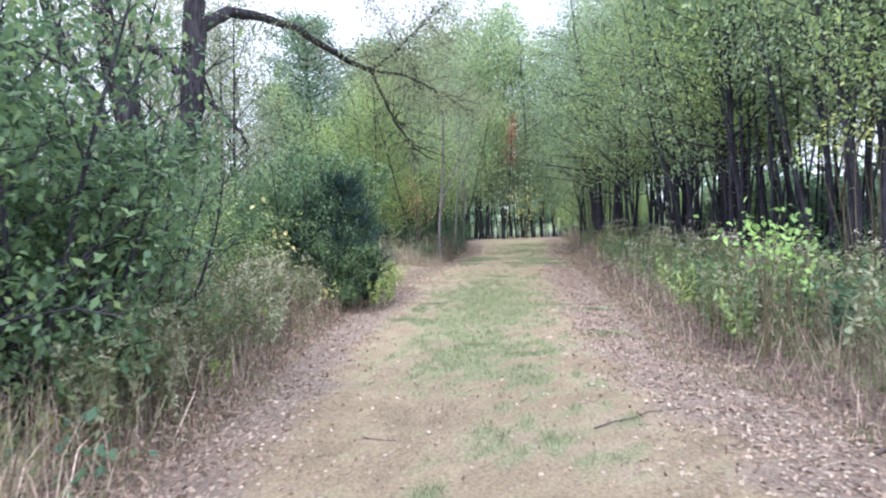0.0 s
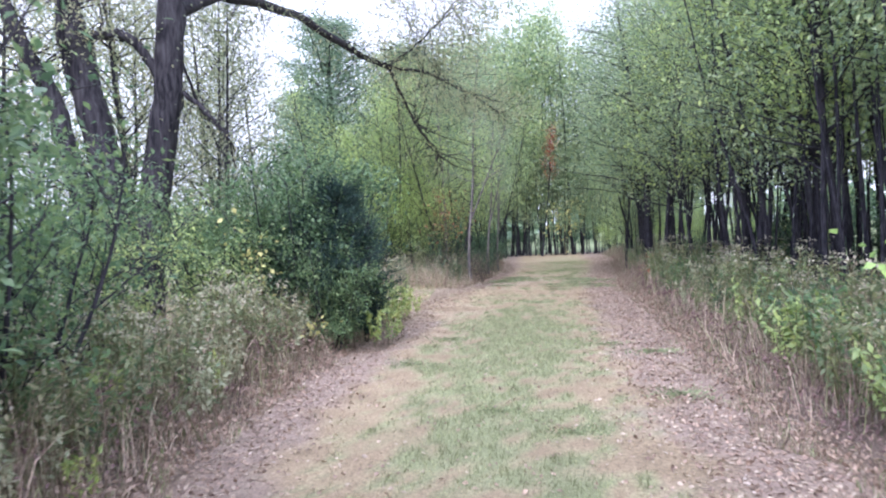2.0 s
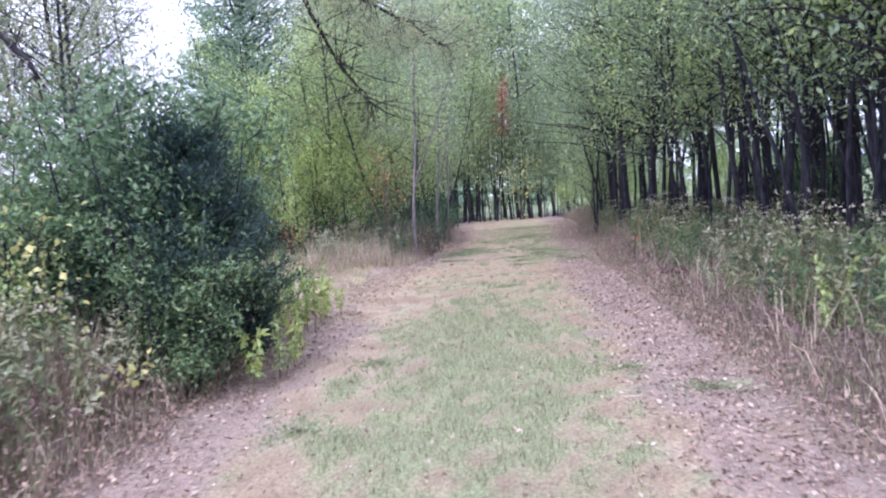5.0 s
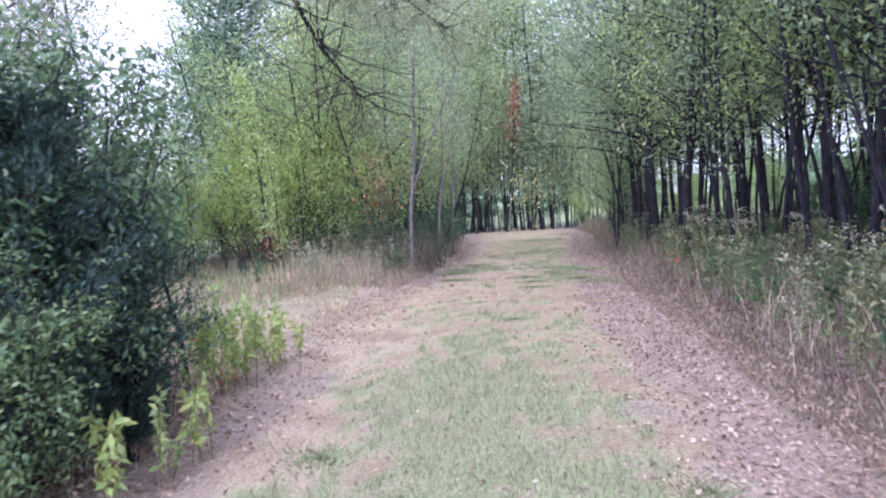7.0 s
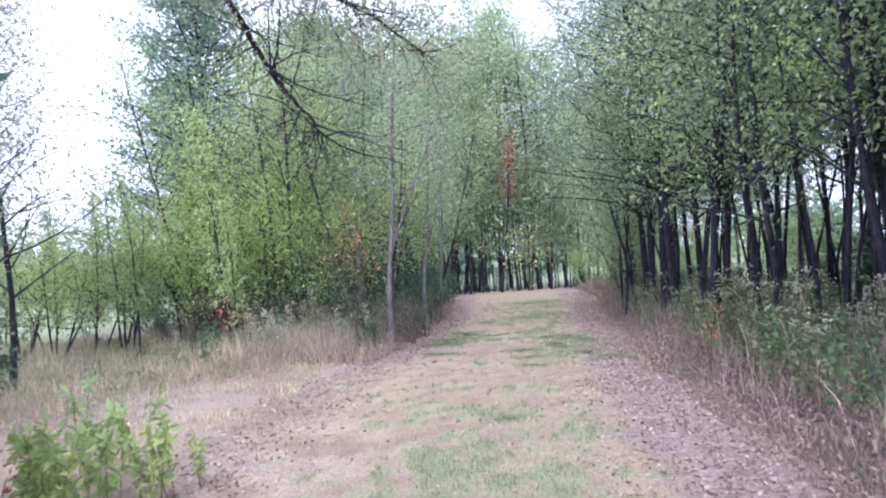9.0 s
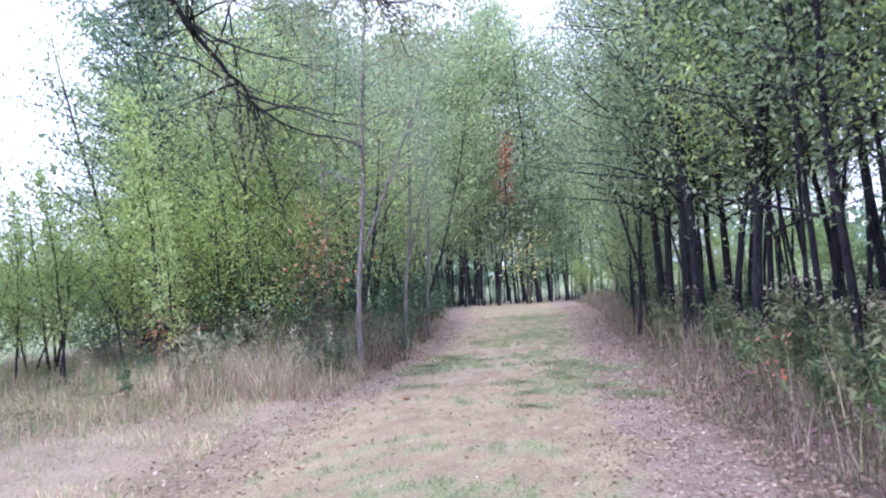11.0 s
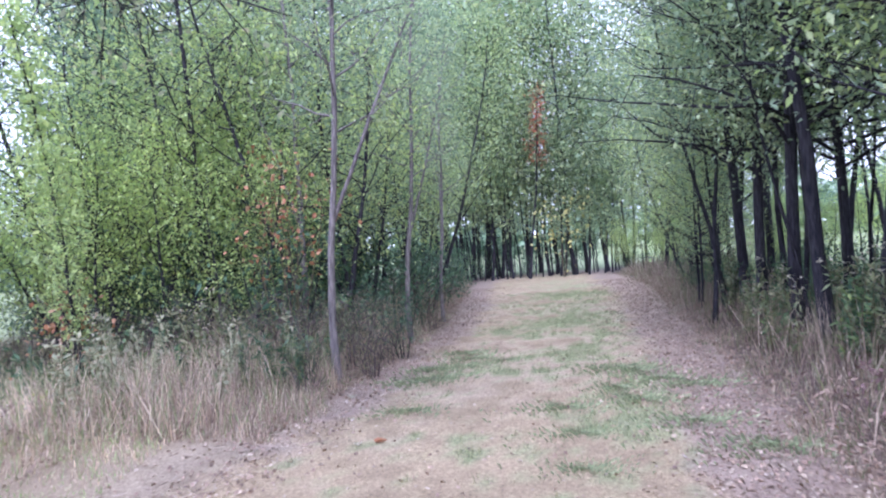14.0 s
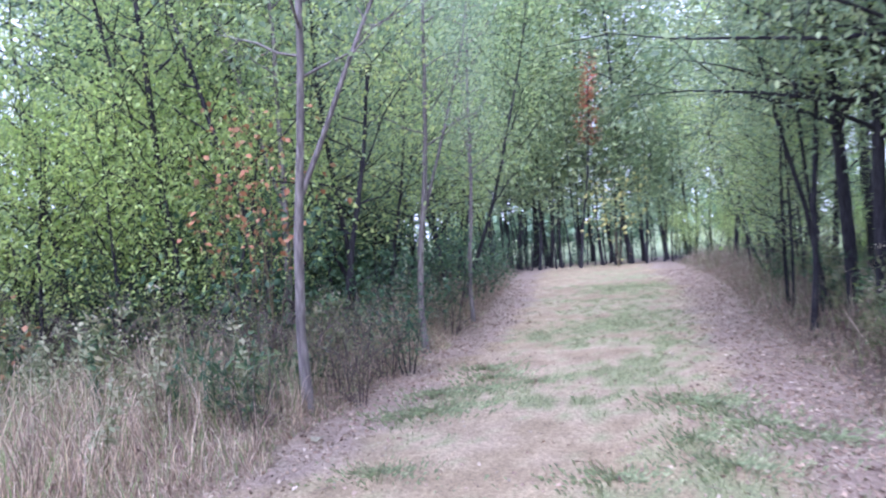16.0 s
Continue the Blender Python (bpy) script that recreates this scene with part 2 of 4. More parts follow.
def grow(wood, leaves, trunk, radii, rng, limbs, first, reach, rise=0.6, twigs=5, per_twig=16, scatter=0.12, taper=0.5, lift=0.04):
    """Limbs and twigs on a trunk line; leaves gets the places of the leaves, in bunches round the twigs."""
    for i in range(limbs):
        f = first + (0.98 - first) * (i + rng.uniform(0, 1)) / limbs
        az = i * 2.4 + rng.uniform(-0.5, 0.5)
        length = reach * (1 - taper * (f - first) / (1 - first)) * rng.uniform(0.65, 1.2)
        way = [math.cos(az), math.sin(az), rise * rng.uniform(0.6, 1.5)]
        base = along(trunk, f)
        r = max(0.006, np.interp(f, np.linspace(0, 1, len(radii)), radii) * 0.45)
        limb = bend(base, way, length, 4, rng, 0.16, lift)
        wood.tube(limb, np.linspace(r, 0.004, 5), 4)
        for j in range(twigs):
            g = 0.25 + 0.75 * (j + rng.uniform()) / twigs
            tw = bend(along(limb, g), unit(rng.normal(size=3) + np.array(way) * 0.8), length * rng.uniform(0.22, 0.45), 1, rng, 0.2)
            wood.tube(tw, [0.006, 0.002], 3)
            t = rng.uniform(0.2, 1.1, (per_twig, 1))
            leaves.append(tw[0] + (tw[-1] - tw[0]) * t + rng.normal(size=(per_twig, 3)) * scatter)


def tree(name, seed, height, radius, bark, leaf, size, limbs=22, first=0.3, reach=1.3, rise=0.7, twigs=5, per_twig=16, scatter=0.13,
         lean=0.05, stems=1, aspect=0.48, taper=0.5, sides=7, fork=0.0):
    """A tree or a shrub of several stems: trunk, branches, crown."""
    rng = np.random.default_rng(seed)
    root, trunk, branches, leaves = new(name), Wood(), Wood(), []
    for s in range(stems):
        az = s * 2.4 + rng.uniform(0, 1)
        out = 0.0 if stems == 1 else rng.uniform(0.15, 0.45)
        h = height if stems == 1 else height * rng.uniform(0.65, 1.0)
        start = (0, 0, -0.08) if stems == 1 else (0.12 * math.cos(az), 0.12 * math.sin(az), -0.05)
        line = bend(start, (lean + out * math.cos(az), out * math.sin(az), 1), h, 9, rng, 0.045, 0.02)
        radii = radius * np.linspace(1, 0.12, 10) ** 0.8
        radii[0] *= 1.25
        trunk.tube(line, radii, sides, 0.05, rng)
        grow(branches, leaves, line, radii, rng, max(3, limbs // stems), first, reach, rise, twigs, per_twig, scatter, taper)
        if fork:
            prong = bend(along(line, fork), (0.5, 0.05, 1), h * (1 - fork) * 0.8, 7, rng, 0.05, 0.08)
            trunk.tube(prong, radius * np.linspace(0.6, 0.1, 8), sides, 0.04, rng)
            grow(branches, leaves, prong, radii * 0.6, rng, limbs // 2, 0.3, reach * 0.8, rise, twigs, per_twig, scatter, taper)
    part("trunk" if stems == 1 else "shoot_growth", trunk.mesh(name + "_trunk", bark), root)
    part("branching", branches.mesh(name + "_branching", bark), root)
    part("crown", leaf_mesh(name + "_crown", np.concatenate(leaves), size, leaf, rng, aspect=aspect), root)
    return root


def at(x, y, turn=0.0, scale=1.0, z=None):
    return Matrix.Translation((x, y, height_at(x, y) if z is None else z)) @ Matrix.Rotation(turn, 4, "Z") @ Matrix.Scale(scale, 4)


def plant_all(proto, spots, category, group, labels, rng, lo=0.85, hi=1.15, tilt=0.0):
    """The first spot takes the thing itself, the others take copies. A spot: x, y and if wanted a scale."""
    for i, s in enumerate(spots):
        ob = proto if i == 0 else copy_thing(proto, Matrix())
        k = (s[2] if len(s) > 2 else 1.0) * rng.uniform(lo, hi)
        ob.matrix_world = at(s[0], s[1], rng.uniform(0, 6.28), k) @ Matrix.Rotation(radians(rng.uniform(-tilt, tilt)), 4, "X")
        tagged(ob, labels[i % len(labels)], category, group)


# ---------- the track and the lie of the land ----------
EDGE_Y = [-60, 4, 8, 11.5, 14, 17.5, 21, 24, 27, 31, 36, 42, 46, 52]
LEFT_X = [-1.7, -1.75, -1.7, -1.55, -1.2, -1.1, -0.6, 0.0, 0.45, 0.95, 1.2, 1.4, 1.6, 2.6]
RIGHT_X = [2.5, 2.5, 2.3, 2.65, 2.95, 3.3, 3.65, 4.15, 4.7, 5.3, 6.3, 6.9, 7.3, 7.5]


def left_edge(y):
    return np.interp(y, EDGE_Y, LEFT_X)


def right_edge(y):
    return np.interp(y, EDGE_Y, RIGHT_X)


def clear(spots, room=0.7):
    """The spots, moved out of the track where they stand in it."""
    return [(max(s[0], float(right_edge(s[1])) + room), *s[1:]) for s in spots]


def waves(x, y, scale, seed):
    """Smooth noise about 0, roughly -1 to 1, from a sum of turned sine waves."""
    r = np.random.default_rng(seed)
    out = 0
    for i in range(9):
        a, k, p = r.uniform(0, 6.28), scale * r.uniform(0.6, 2.6), r.uniform(0, 6.28)
        out = out + np.sin((x * math.cos(a) + y * math.sin(a)) * k + p + 0.8 * np.sin(x * k * 0.7 + p * 2))
    return out / 3.2


def height_at(x, y):
    """Nearly level; banks rise a little beside the track, fine unevenness on it."""
    x, y = np.asarray(x, dtype=float), np.asarray(y, dtype=float)
    off = np.maximum(np.maximum(left_edge(y) - x, x - right_edge(y)), 0)
    near = np.exp(-((np.abs(x) / 60) ** 2)) * np.exp(-(((y - 25) / 70) ** 2))
    z = 0.09 * np.tanh(off * 1.2) * near + 0.012 * waves(x, y, 0.9, 3) * near + 0.0035 * waves(x, y, 9.0, 4) * near
    return z if z.ndim else float(z)


def ground_colour(x, y):
    """What lies or grows on the ground: straw, green turf, brown litter, weeds' floor, meadow; shade is painted into
    the near stretch.
    """
    x, y = np.asarray(x, dtype=float), np.asarray(y, dtype=float)
    le, re = left_edge(y), right_edge(y)
    u = (x - le) / (re - le)
    n1, n2, n3 = waves(x, y * 0.6, 1.6, 11), waves(x, y, 4.5, 12), waves(x, y, 0.35, 13)

    def sm(v, a, b):
        t = np.clip((v - a) / (b - a), 0, 1)
        return (t * t * (3 - 2 * t))[..., None]

    straw, green = np.array([0.415, 0.33, 0.22]), np.array([0.3, 0.33, 0.185])
    pale, litter = np.array([0.48, 0.385, 0.28]), np.array([0.35, 0.275, 0.235])
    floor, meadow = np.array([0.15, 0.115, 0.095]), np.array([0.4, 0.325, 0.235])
    lush, field = np.array([0.13, 0.2, 0.07]), np.array([0.24, 0.29, 0.145])
    n4 = waves(x, y, 14.0, 17)
    c = straw + (pale - straw) * sm(n3 + 0.5 * n2, -0.4, 0.8)
    c = c * (1 + 0.09 * n2 + 0.1 * n4 + 0.06 * n1)[..., None]
    here = np.exp(-((u - 0.52) / 0.3) ** 2) * (np.exp(-((y - 12.5) / 5.5) ** 2) * 1.5 + 0.3) + 0.9 * np.exp(-((u - 0.62) / 0.28) ** 2) * np.exp(-((y - 31) / 5.0) ** 2) + 0.6 * np.exp(-((u - 0.76) / 0.12) ** 2) * np.exp(-((y - 23.5) / 2.6) ** 2) + 0.5 * np.exp(-((u - 0.2) / 0.1) ** 2) * np.exp(-((y - 25.5) / 1.6) ** 2) + 0.9 * np.exp(-((u - 0.6) / 0.3) ** 2) * np.exp(-((y - 38) / 4.0) ** 2)
    c = c + (green - c) * sm(here + 0.4 * n1 + 0.5 * n2 + 0.55 * n4, 0.3, 1.5)
    side = np.maximum(np.exp(-((u - 0.04) / 0.16) ** 2) * (1 - np.exp(-((y - 19.5) / 3.2) ** 2)), np.exp(-((u - 0.93) / 0.17) ** 2))
    c = c + (litter - c) * sm(side + 0.18 * n2 + 0.1 * n1, 0.45, 0.85) * 0.85
    # tree shade over the near stretch, painted into the colour up to y = 10
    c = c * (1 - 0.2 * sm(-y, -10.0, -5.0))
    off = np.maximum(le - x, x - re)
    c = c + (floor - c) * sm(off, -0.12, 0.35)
    open_left = sm(le - x, -0.4, 0.5) * sm(y, 14.2, 15.6) * sm(-y, -25.5, -23.5)
    c = c + (meadow + 0.05 * n1[..., None] - c) * open_left
    far = np.maximum(np.maximum(sm(np.abs(x - 2), 10, 12.5), sm(y, 50, 54)), sm(x, 9.8, 11.5) * sm(y, 24, 30))
    c = c + (field - c) * far
    c = c + (lush - c) * sm(x, 12.0, 13.0) * sm(-x, -18, -14) * 0.4
    return np.clip(c, 0.02, 0.7)


def ground_sheet():
    xs = np.concatenate([-np.geomspace(3000, 9.2, 26), np.arange(-9, -2.2, 0.25), np.arange(-2.2, 6.2, 0.11), np.arange(6.2, 12.5, 0.25), np.geomspace(12.8, 3000, 26)])
    ys = np.concatenate([-np.geomspace(3000, 5, 16), np.arange(-4, 1, 0.5), np.arange(1, 34, 0.12), np.arange(34, 56, 0.25), np.geomspace(56.5, 3000, 26)])
    X, Y = np.meshgrid(xs, ys)
    v = np.stack([X, Y, height_at(X, Y)], -1).reshape(-1, 3)
    nx, ny = len(xs), len(ys)
    i, j = np.meshgrid(np.arange(nx - 1), np.arange(ny - 1))
    a = (j * nx + i).ravel()
    f = np.stack([a, a + 1, a + 1 + nx, a + nx], -1)
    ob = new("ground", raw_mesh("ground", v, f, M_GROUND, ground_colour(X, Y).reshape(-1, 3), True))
    tagged(ob, "worn straw and grass track with brown leaf litter along both sides", "ground", "", "structure")


ground_sheet()


# ---------- far woods and field edge ----------
def far_woods():
    rng = np.random.default_rng(5)
    at_, tint = [], []
    for k in range(110):
        a = rng.uniform(-1.25, 1.25)
        d = rng.uniform(105, 150)
        x, y = d * math.sin(a), 10 + d * math.cos(a)
        h = rng.uniform(5, 11)
        n = 260
        p = rng.normal(size=(n, 3)) * [h * 0.34, h * 0.34, h * 0.25] + [x, y, h * 0.5]
        p[:, 2] = np.abs(p[:, 2])
        at_.append(p)
    ob = new("far_woods", leaf_mesh("far_woods", np.concatenate(at_), 1.3, M_CONIFER, rng, aspect=0.9))
    tagged(ob, "hazy line of green woods beyond the open field", "trees", "", "stuff")


far_woods()


# ---------- the old forked tree and its long overhanging bough ----------
def old_tree():
    rng = np.random.default_rng(21)
    root = new("forked_tree")
    limb_leaves = []

    def stem(name, pts, radii, label="", sides=12):
        w = Wood()
        p = np.array(pts, dtype=float)
        x = np.linspace(0, 1, len(p))
        t = np.linspace(0, 1, len(p) * 4)
        fine = np.stack([np.interp(t, x, p[:, i]) for i in range(3)], 1) + rng.normal(size=(len(t), 3)) * 0.012
        w.tube(fine, np.interp(t, x, radii), sides, 0.05, rng)
        part(name, w.mesh("forked_tree_" + name, M_BARK), root, label)
        return fine

    def fringe(line, count, length, per, hang=0.4, r=0.012, scatter=0.1, keep=1.0):
        w = Wood()
        for i in range(count):
            b = along(line, rng.uniform(0.24, 1))
            way = unit(rng.normal(size=3) + np.array([0.2, 0.3, -hang]))
            tw = bend(b, way, length * rng.uniform(0.5, 1.3), 4, rng, 0.22, -0.05)
            w.tube(tw, np.linspace(r, 0.003, 5), 4)
            for _ in range(3):
                t2 = bend(along(tw, rng.uniform(0.3, 1)), way + rng.normal(size=3) * 0.6, length * 0.35, 2, rng, 0.2)
                w.tube(t2, [0.005, 0.004, 0.002], 3)
                if rng.uniform() < keep:
                    limb_leaves.append(t2[0] + (t2[2] - t2[0]) * rng.uniform(0, 1.2, (per, 1)) + rng.normal(size=(per, 3)) * scatter)
        part("twig_tangle", w.mesh("forked_tree_twig", M_BARK), root, "fine bare hanging twigs")

    stem("trunk", [(-5.2, 14, -0.1), (-5.08, 14, 1.2), (-4.97, 14, 2.1), (-4.79, 14, 3), (-4.62, 14, 4), (-4.5, 14, 5.2), (-4.45, 14, 6.5), (-4.7, 14.2, 8.6)],
         [0.34, 0.27, 0.25, 0.235, 0.22, 0.22, 0.16, 0.09], "straight trunk with furrowed bark, pale on one side", 14)
    bough = stem("bough", [(-4.5, 14, 5.2), (-4.16, 15, 5.86), (-3.79, 15.8, 5.98), (-3.19, 17, 6.02), (-2.68, 17.8, 5.78), (-2.12, 18.6, 5.52), (-1.67, 19.2, 5.42)],
                 [0.15, 0.12, 0.1, 0.085, 0.075, 0.065, 0.06], "long bough that arches over the track", 8)
    tip = stem("bough", [(-1.67, 19.2, 5.42), (-1.42, 20.1, 4.82), (-1.2, 20.8, 4.24), (-0.8, 21.1, 3.75), (-0.55, 21.2, 3.4)], [0.05, 0.04, 0.03, 0.02, 0.008], "drooping end of the bough", 6)
    side = stem("bough", [(-1.67, 19.2, 5.42), (-0.76, 19.8, 5.34), (0.28, 20.5, 4.89), (0.9, 21, 4.5)], [0.045, 0.035, 0.02, 0.008], "", 6)
    up = stem("bough", [(-1.67, 19.2, 5.42), (-1.16, 19.3, 5.77), (-0.4, 19.5, 6.52), (0.07, 19.6, 7.11)], [0.035, 0.025, 0.018, 0.008], "", 5)
    crook = stem("limb", [(-4.65, 14, 4.05), (-4.74, 13.9, 4.31), (-5.01, 13.9, 4.74), (-5.34, 13.9, 4.96), (-5.69, 13.9, 4.9), (-5.9, 13.8, 4.8)], [0.1, 0.085, 0.08, 0.075, 0.07, 0.06], "crooked limb that joins the second trunk", 7)
    low = stem("limb", [(-4.7, 14, 4.15), (-4.45, 14, 4.0), (-4.09, 14, 3.72), (-3.77, 14, 3.37), (-3.6, 14.1, 3.0)], [0.06, 0.05, 0.04, 0.03, 0.01], "", 6)
    hang = stem("limb", [(-4.55, 14, 5.0), (-4.58, 14.2, 4.8), (-4.44, 14.5, 4.21), (-4.31, 14.7, 3.68), (-3.96, 15, 3.36)], [0.04, 0.03, 0.025, 0.018, 0.006], "", 5)
    second = stem("trunk", [(-5.3, 13.9, -0.1), (-5.42, 13.8, 1.5), (-5.6, 13.8, 2.9), (-5.78, 13.8, 3.7), (-5.93, 13.8, 4.7), (-6.25, 13.8, 6.2), (-6.7, 13.8, 8.4)],
                  [0.33, 0.28, 0.25, 0.23, 0.2, 0.16, 0.09], "dark leaning second trunk", 12)
    third = stem("trunk", [(-5.6, 13.6, -0.1), (-5.75, 13.55, 1.6), (-5.95, 13.5, 2.7), (-6.2, 13.5, 3.8), (-6.6, 13.4, 4.7), (-7.2, 13.2, 6.6)],
                 [0.25, 0.2, 0.17, 0.14, 0.12, 0.07], "dark leaning third trunk", 10)
    out = stem("limb", [(-6.2, 13.2, 3.0), (-6.8, 12.9, 3.3), (-7.6, 12.5, 3.5)], [0.12, 0.09, 0.05], "", 6)
    stem("limb", [(-5.7, 13.7, 3.5), (-6.0, 13.65, 4.15), (-6.12, 13.6, 4.96), (-6.15, 13.6, 5.6)], [0.09, 0.07, 0.055, 0.04], "", 6)
    fringe(bough, 30, 0.9, 14, -0.2, 0.012, 0.14)
    fringe(tip, 34, 0.7, 6, 0.5, 0.008, 0.08, 0.6)
    fringe(tip, 16, 1.5, 10, 0.5, 0.016, 0.12, 0.6)
    fringe(side, 60, 1.1, 34, -0.3, 0.008, 0.17)
    fringe(up, 80, 1.5, 36, -0.1, 0.008, 0.22)
    fringe(low, 12, 0.8, 4, 0.2, 0.01, 0.1, 0.4)
    fringe(hang, 8, 0.6, 5, 0.4, 0.008, 0.1, 0.6)
    for line, n in ((second, 26), (third, 22), (out, 8), (crook, 6)):
        fringe(line[len(line) // 2:], n, 1.4, 24, 0.1, 0.018, 0.22)
    fringe(np.array([(-4.45, 14, 6.3), (-4.7, 14.2, 8.6)]), 26, 1.9, 30, 0.0, 0.02, 0.28)
    fringe(np.array([(-4.3, 14.3, 6.2), (-3.0, 16.0, 7.6), (-1.0, 18.5, 7.6)]), 60, 1.2, 24, 0.1, 0.016, 0.3)
    part("crown", leaf_mesh("forked_tree_crown", np.concatenate(limb_leaves), 0.066, M_WILLOW, rng, aspect=0.5), root, "thin olive-green foliage")
    tagged(root, "old forked tree with dark furrowed trunks overhanging the track", "tree")


old_tree()
# grey-olive trees behind it, against the sky
R = np.random.default_rng(40)
olive = tree("olive_tree", 41, 8.5, 0.065, M_THIN, M_WILLOW, 0.09, limbs=34, first=0.2, reach=2.3, twigs=6, per_twig=27, scatter=0.32)
plant_all(olive, [(-5.5, 18.4, 0.8), (-6.7, 16.9, 0.9), (-7.2, 24.0, 0.9), (-6.3, 20.3, 0.95), (-5.6, 21.8, 0.75), (-7.9, 21.5, 0.9), (-9.6, 18.5), (-8.8, 16.0), (-11.5, 15), (-8.3, 24.5, 0.8), (-12.5, 24), (-13.5, 20), (-14.5, 32, 0.8), (-17, 28), (-8.2, 10.5, 0.8), (-6.1, 15.6, 0.95), (-7.6, 18.8, 1.05), (-4.6, 16.6, 0.75), (-9.4, 12.6, 0.95)], "tree", "trees beyond the left bank",
          ["slender tree with thin olive-green foliage"], R)

# ---------- bushes along the left bank ----------
bank_a = tree("bank_shrub", 50, 2.7, 0.022, M_THIN, M_BANKLIT, 0.06, limbs=49, first=0.12, reach=0.75, stems=7, twigs=4, per_twig=19, scatter=0.1, taper=0.3)
bank_b = tree("bank_shrub", 51, 2.5, 0.02, M_THIN, M_FRESH, 0.065, limbs=42, first=0.12, reach=0.7, stems=7, twigs=5, per_twig=14, scatter=0.1, taper=0.3)
plant_all(bank_a, [(-3.35, 5.9, 1.5), (-4.2, 7.1, 0.95), (-3.0, 4.6, 1.35), (-3.5, 8.3, 0.85), (-4.6, 9.4, 1.0), (-3.7, 12.9, 0.8), (-5.8, 11.0, 0.8), (-3.9, 6.3, 1.15), (-2.9, 7.0, 1.0), (-4.8, 8.3, 0.9), (-5.2, 5.2, 1.1), (-7.0, 9.0, 0.9)],
          "shrub", "bushes on the left bank", ["leafy green deciduous shrub on the bank"], R, 0.95, 1.05)
plant_all(bank_b, [(-3.9, 10.9, 0.85), (-4.9, 12.3, 0.85), (-3.1, 11.7, 0.72), (-6.3, 12.9, 0.8), (-4.3, 5.0, 0.9), (-7.5, 14.5, 0.9), (-4.6, 15.0, 0.9)], "shrub", "bushes on the left bank", ["fresh green shrub with thin stems"], R, 0.95, 1.05)

mass = tree("leafy_shrub", 55, 2.9, 0.025, M_THIN, M_GLOSSY, 0.07, limbs=64, first=0.1, reach=0.62, stems=8, twigs=5, per_twig=30, scatter=0.1, taper=0.2)
plant_all(mass, [(-1.85, 13.0, 0.92), (-2.35, 12.6, 0.97), (-2.9, 13.1, 1.0), (-3.35, 12.5, 0.85), (-2.3, 13.9, 1.0), (-1.75, 12.2, 0.6), (-4.7, 10.9, 0.85), (-5.4, 10.0, 0.75), (-3.9, 7.6, 0.65), (-2.95, 5.2, 1.15)],
          "shrub", "dense shrubs of the left bank", ["dense deciduous shrub with glossy dark green leaves"], R, 0.97, 1.03)


def juniper():
    """Dense dark evergreen, rounded, with many short upswept sprays."""
    rng = np.random.default_rng(60)
    root, wood, pts, ways = new("juniper"), Wood(), [], []
    line = bend((0, 0, -0.05), (0.02, 0, 1), 2.75, 8, rng, 0.04)
    wood.tube(line, np.linspace(0.07, 0.01, 9), 7, 0.06, rng)
    part("trunk", wood.mesh("juniper_trunk", M_THIN), root)
    wood = Wood()
    for i in range(230):
        f = rng.uniform(0.1, 1.0)
        az = rng.uniform(0, 6.28)
        reach = (0.95 * min(1, (f - 0.04) * 3.2) * (1 - max(0, f - 0.55) * 1.5) + 0.1) * rng.uniform(0.55, 1.12)
        b = bend(along(line, f), (math.cos(az), math.sin(az), 0.35), reach, 4, rng, 0.12, 0.08)
        wood.tube(b, np.linspace(0.012, 0.003, 5), 3)
        n = 95
        t = rng.uniform(0.25, 1.03, n)
        p = np.stack([np.interp(t, np.linspace(0, 1, 5), b[:, k]) for k in range(3)], 1) + rng.normal(size=(n, 3)) * 0.055
        pts.append(p)
        ways.append(np.tile(unit(b[-1] - b[0]) * 1.2 + [0, 0, 0.8], (n, 1)))
    part("branching", wood.mesh("juniper_branching", M_THIN), root)
    part("crown", leaf_mesh("juniper_crown", np.concatenate(pts), 0.06, M_JUNIPER, rng, way=np.concatenate(ways), aspect=0.35, droop=0), root, "dense dark blue-green needles")
    return root


jun = juniper()
jun.matrix_world = at(-1.72, 12.45, 0.4, 0.8)
tagged(jun, "dense dark evergreen juniper bush beside the track", "shrub", "evergreens")
for x, y, k in ((-2.4, 12.7, 0.75), (-1.45, 13.1, 0.72), (-1.95, 13.6, 0.85)):
    j = copy_thing(jun, at(x, y, x * 3, k))
    tagged(j, "dense dark evergreen juniper bush beside the track", "shrub", "evergreens")

slim = tree("sapling", 62, 2.3, 0.022, M_THIN, M_BANK, 0.055, limbs=26, first=0.42, reach=0.42, twigs=5, per_twig=22, scatter=0.05)
slim.matrix_world = at(-1.7, 14.85)
tagged(slim, "thin dark-stemmed evergreen sapling at the edge of the clearing", "sapling")


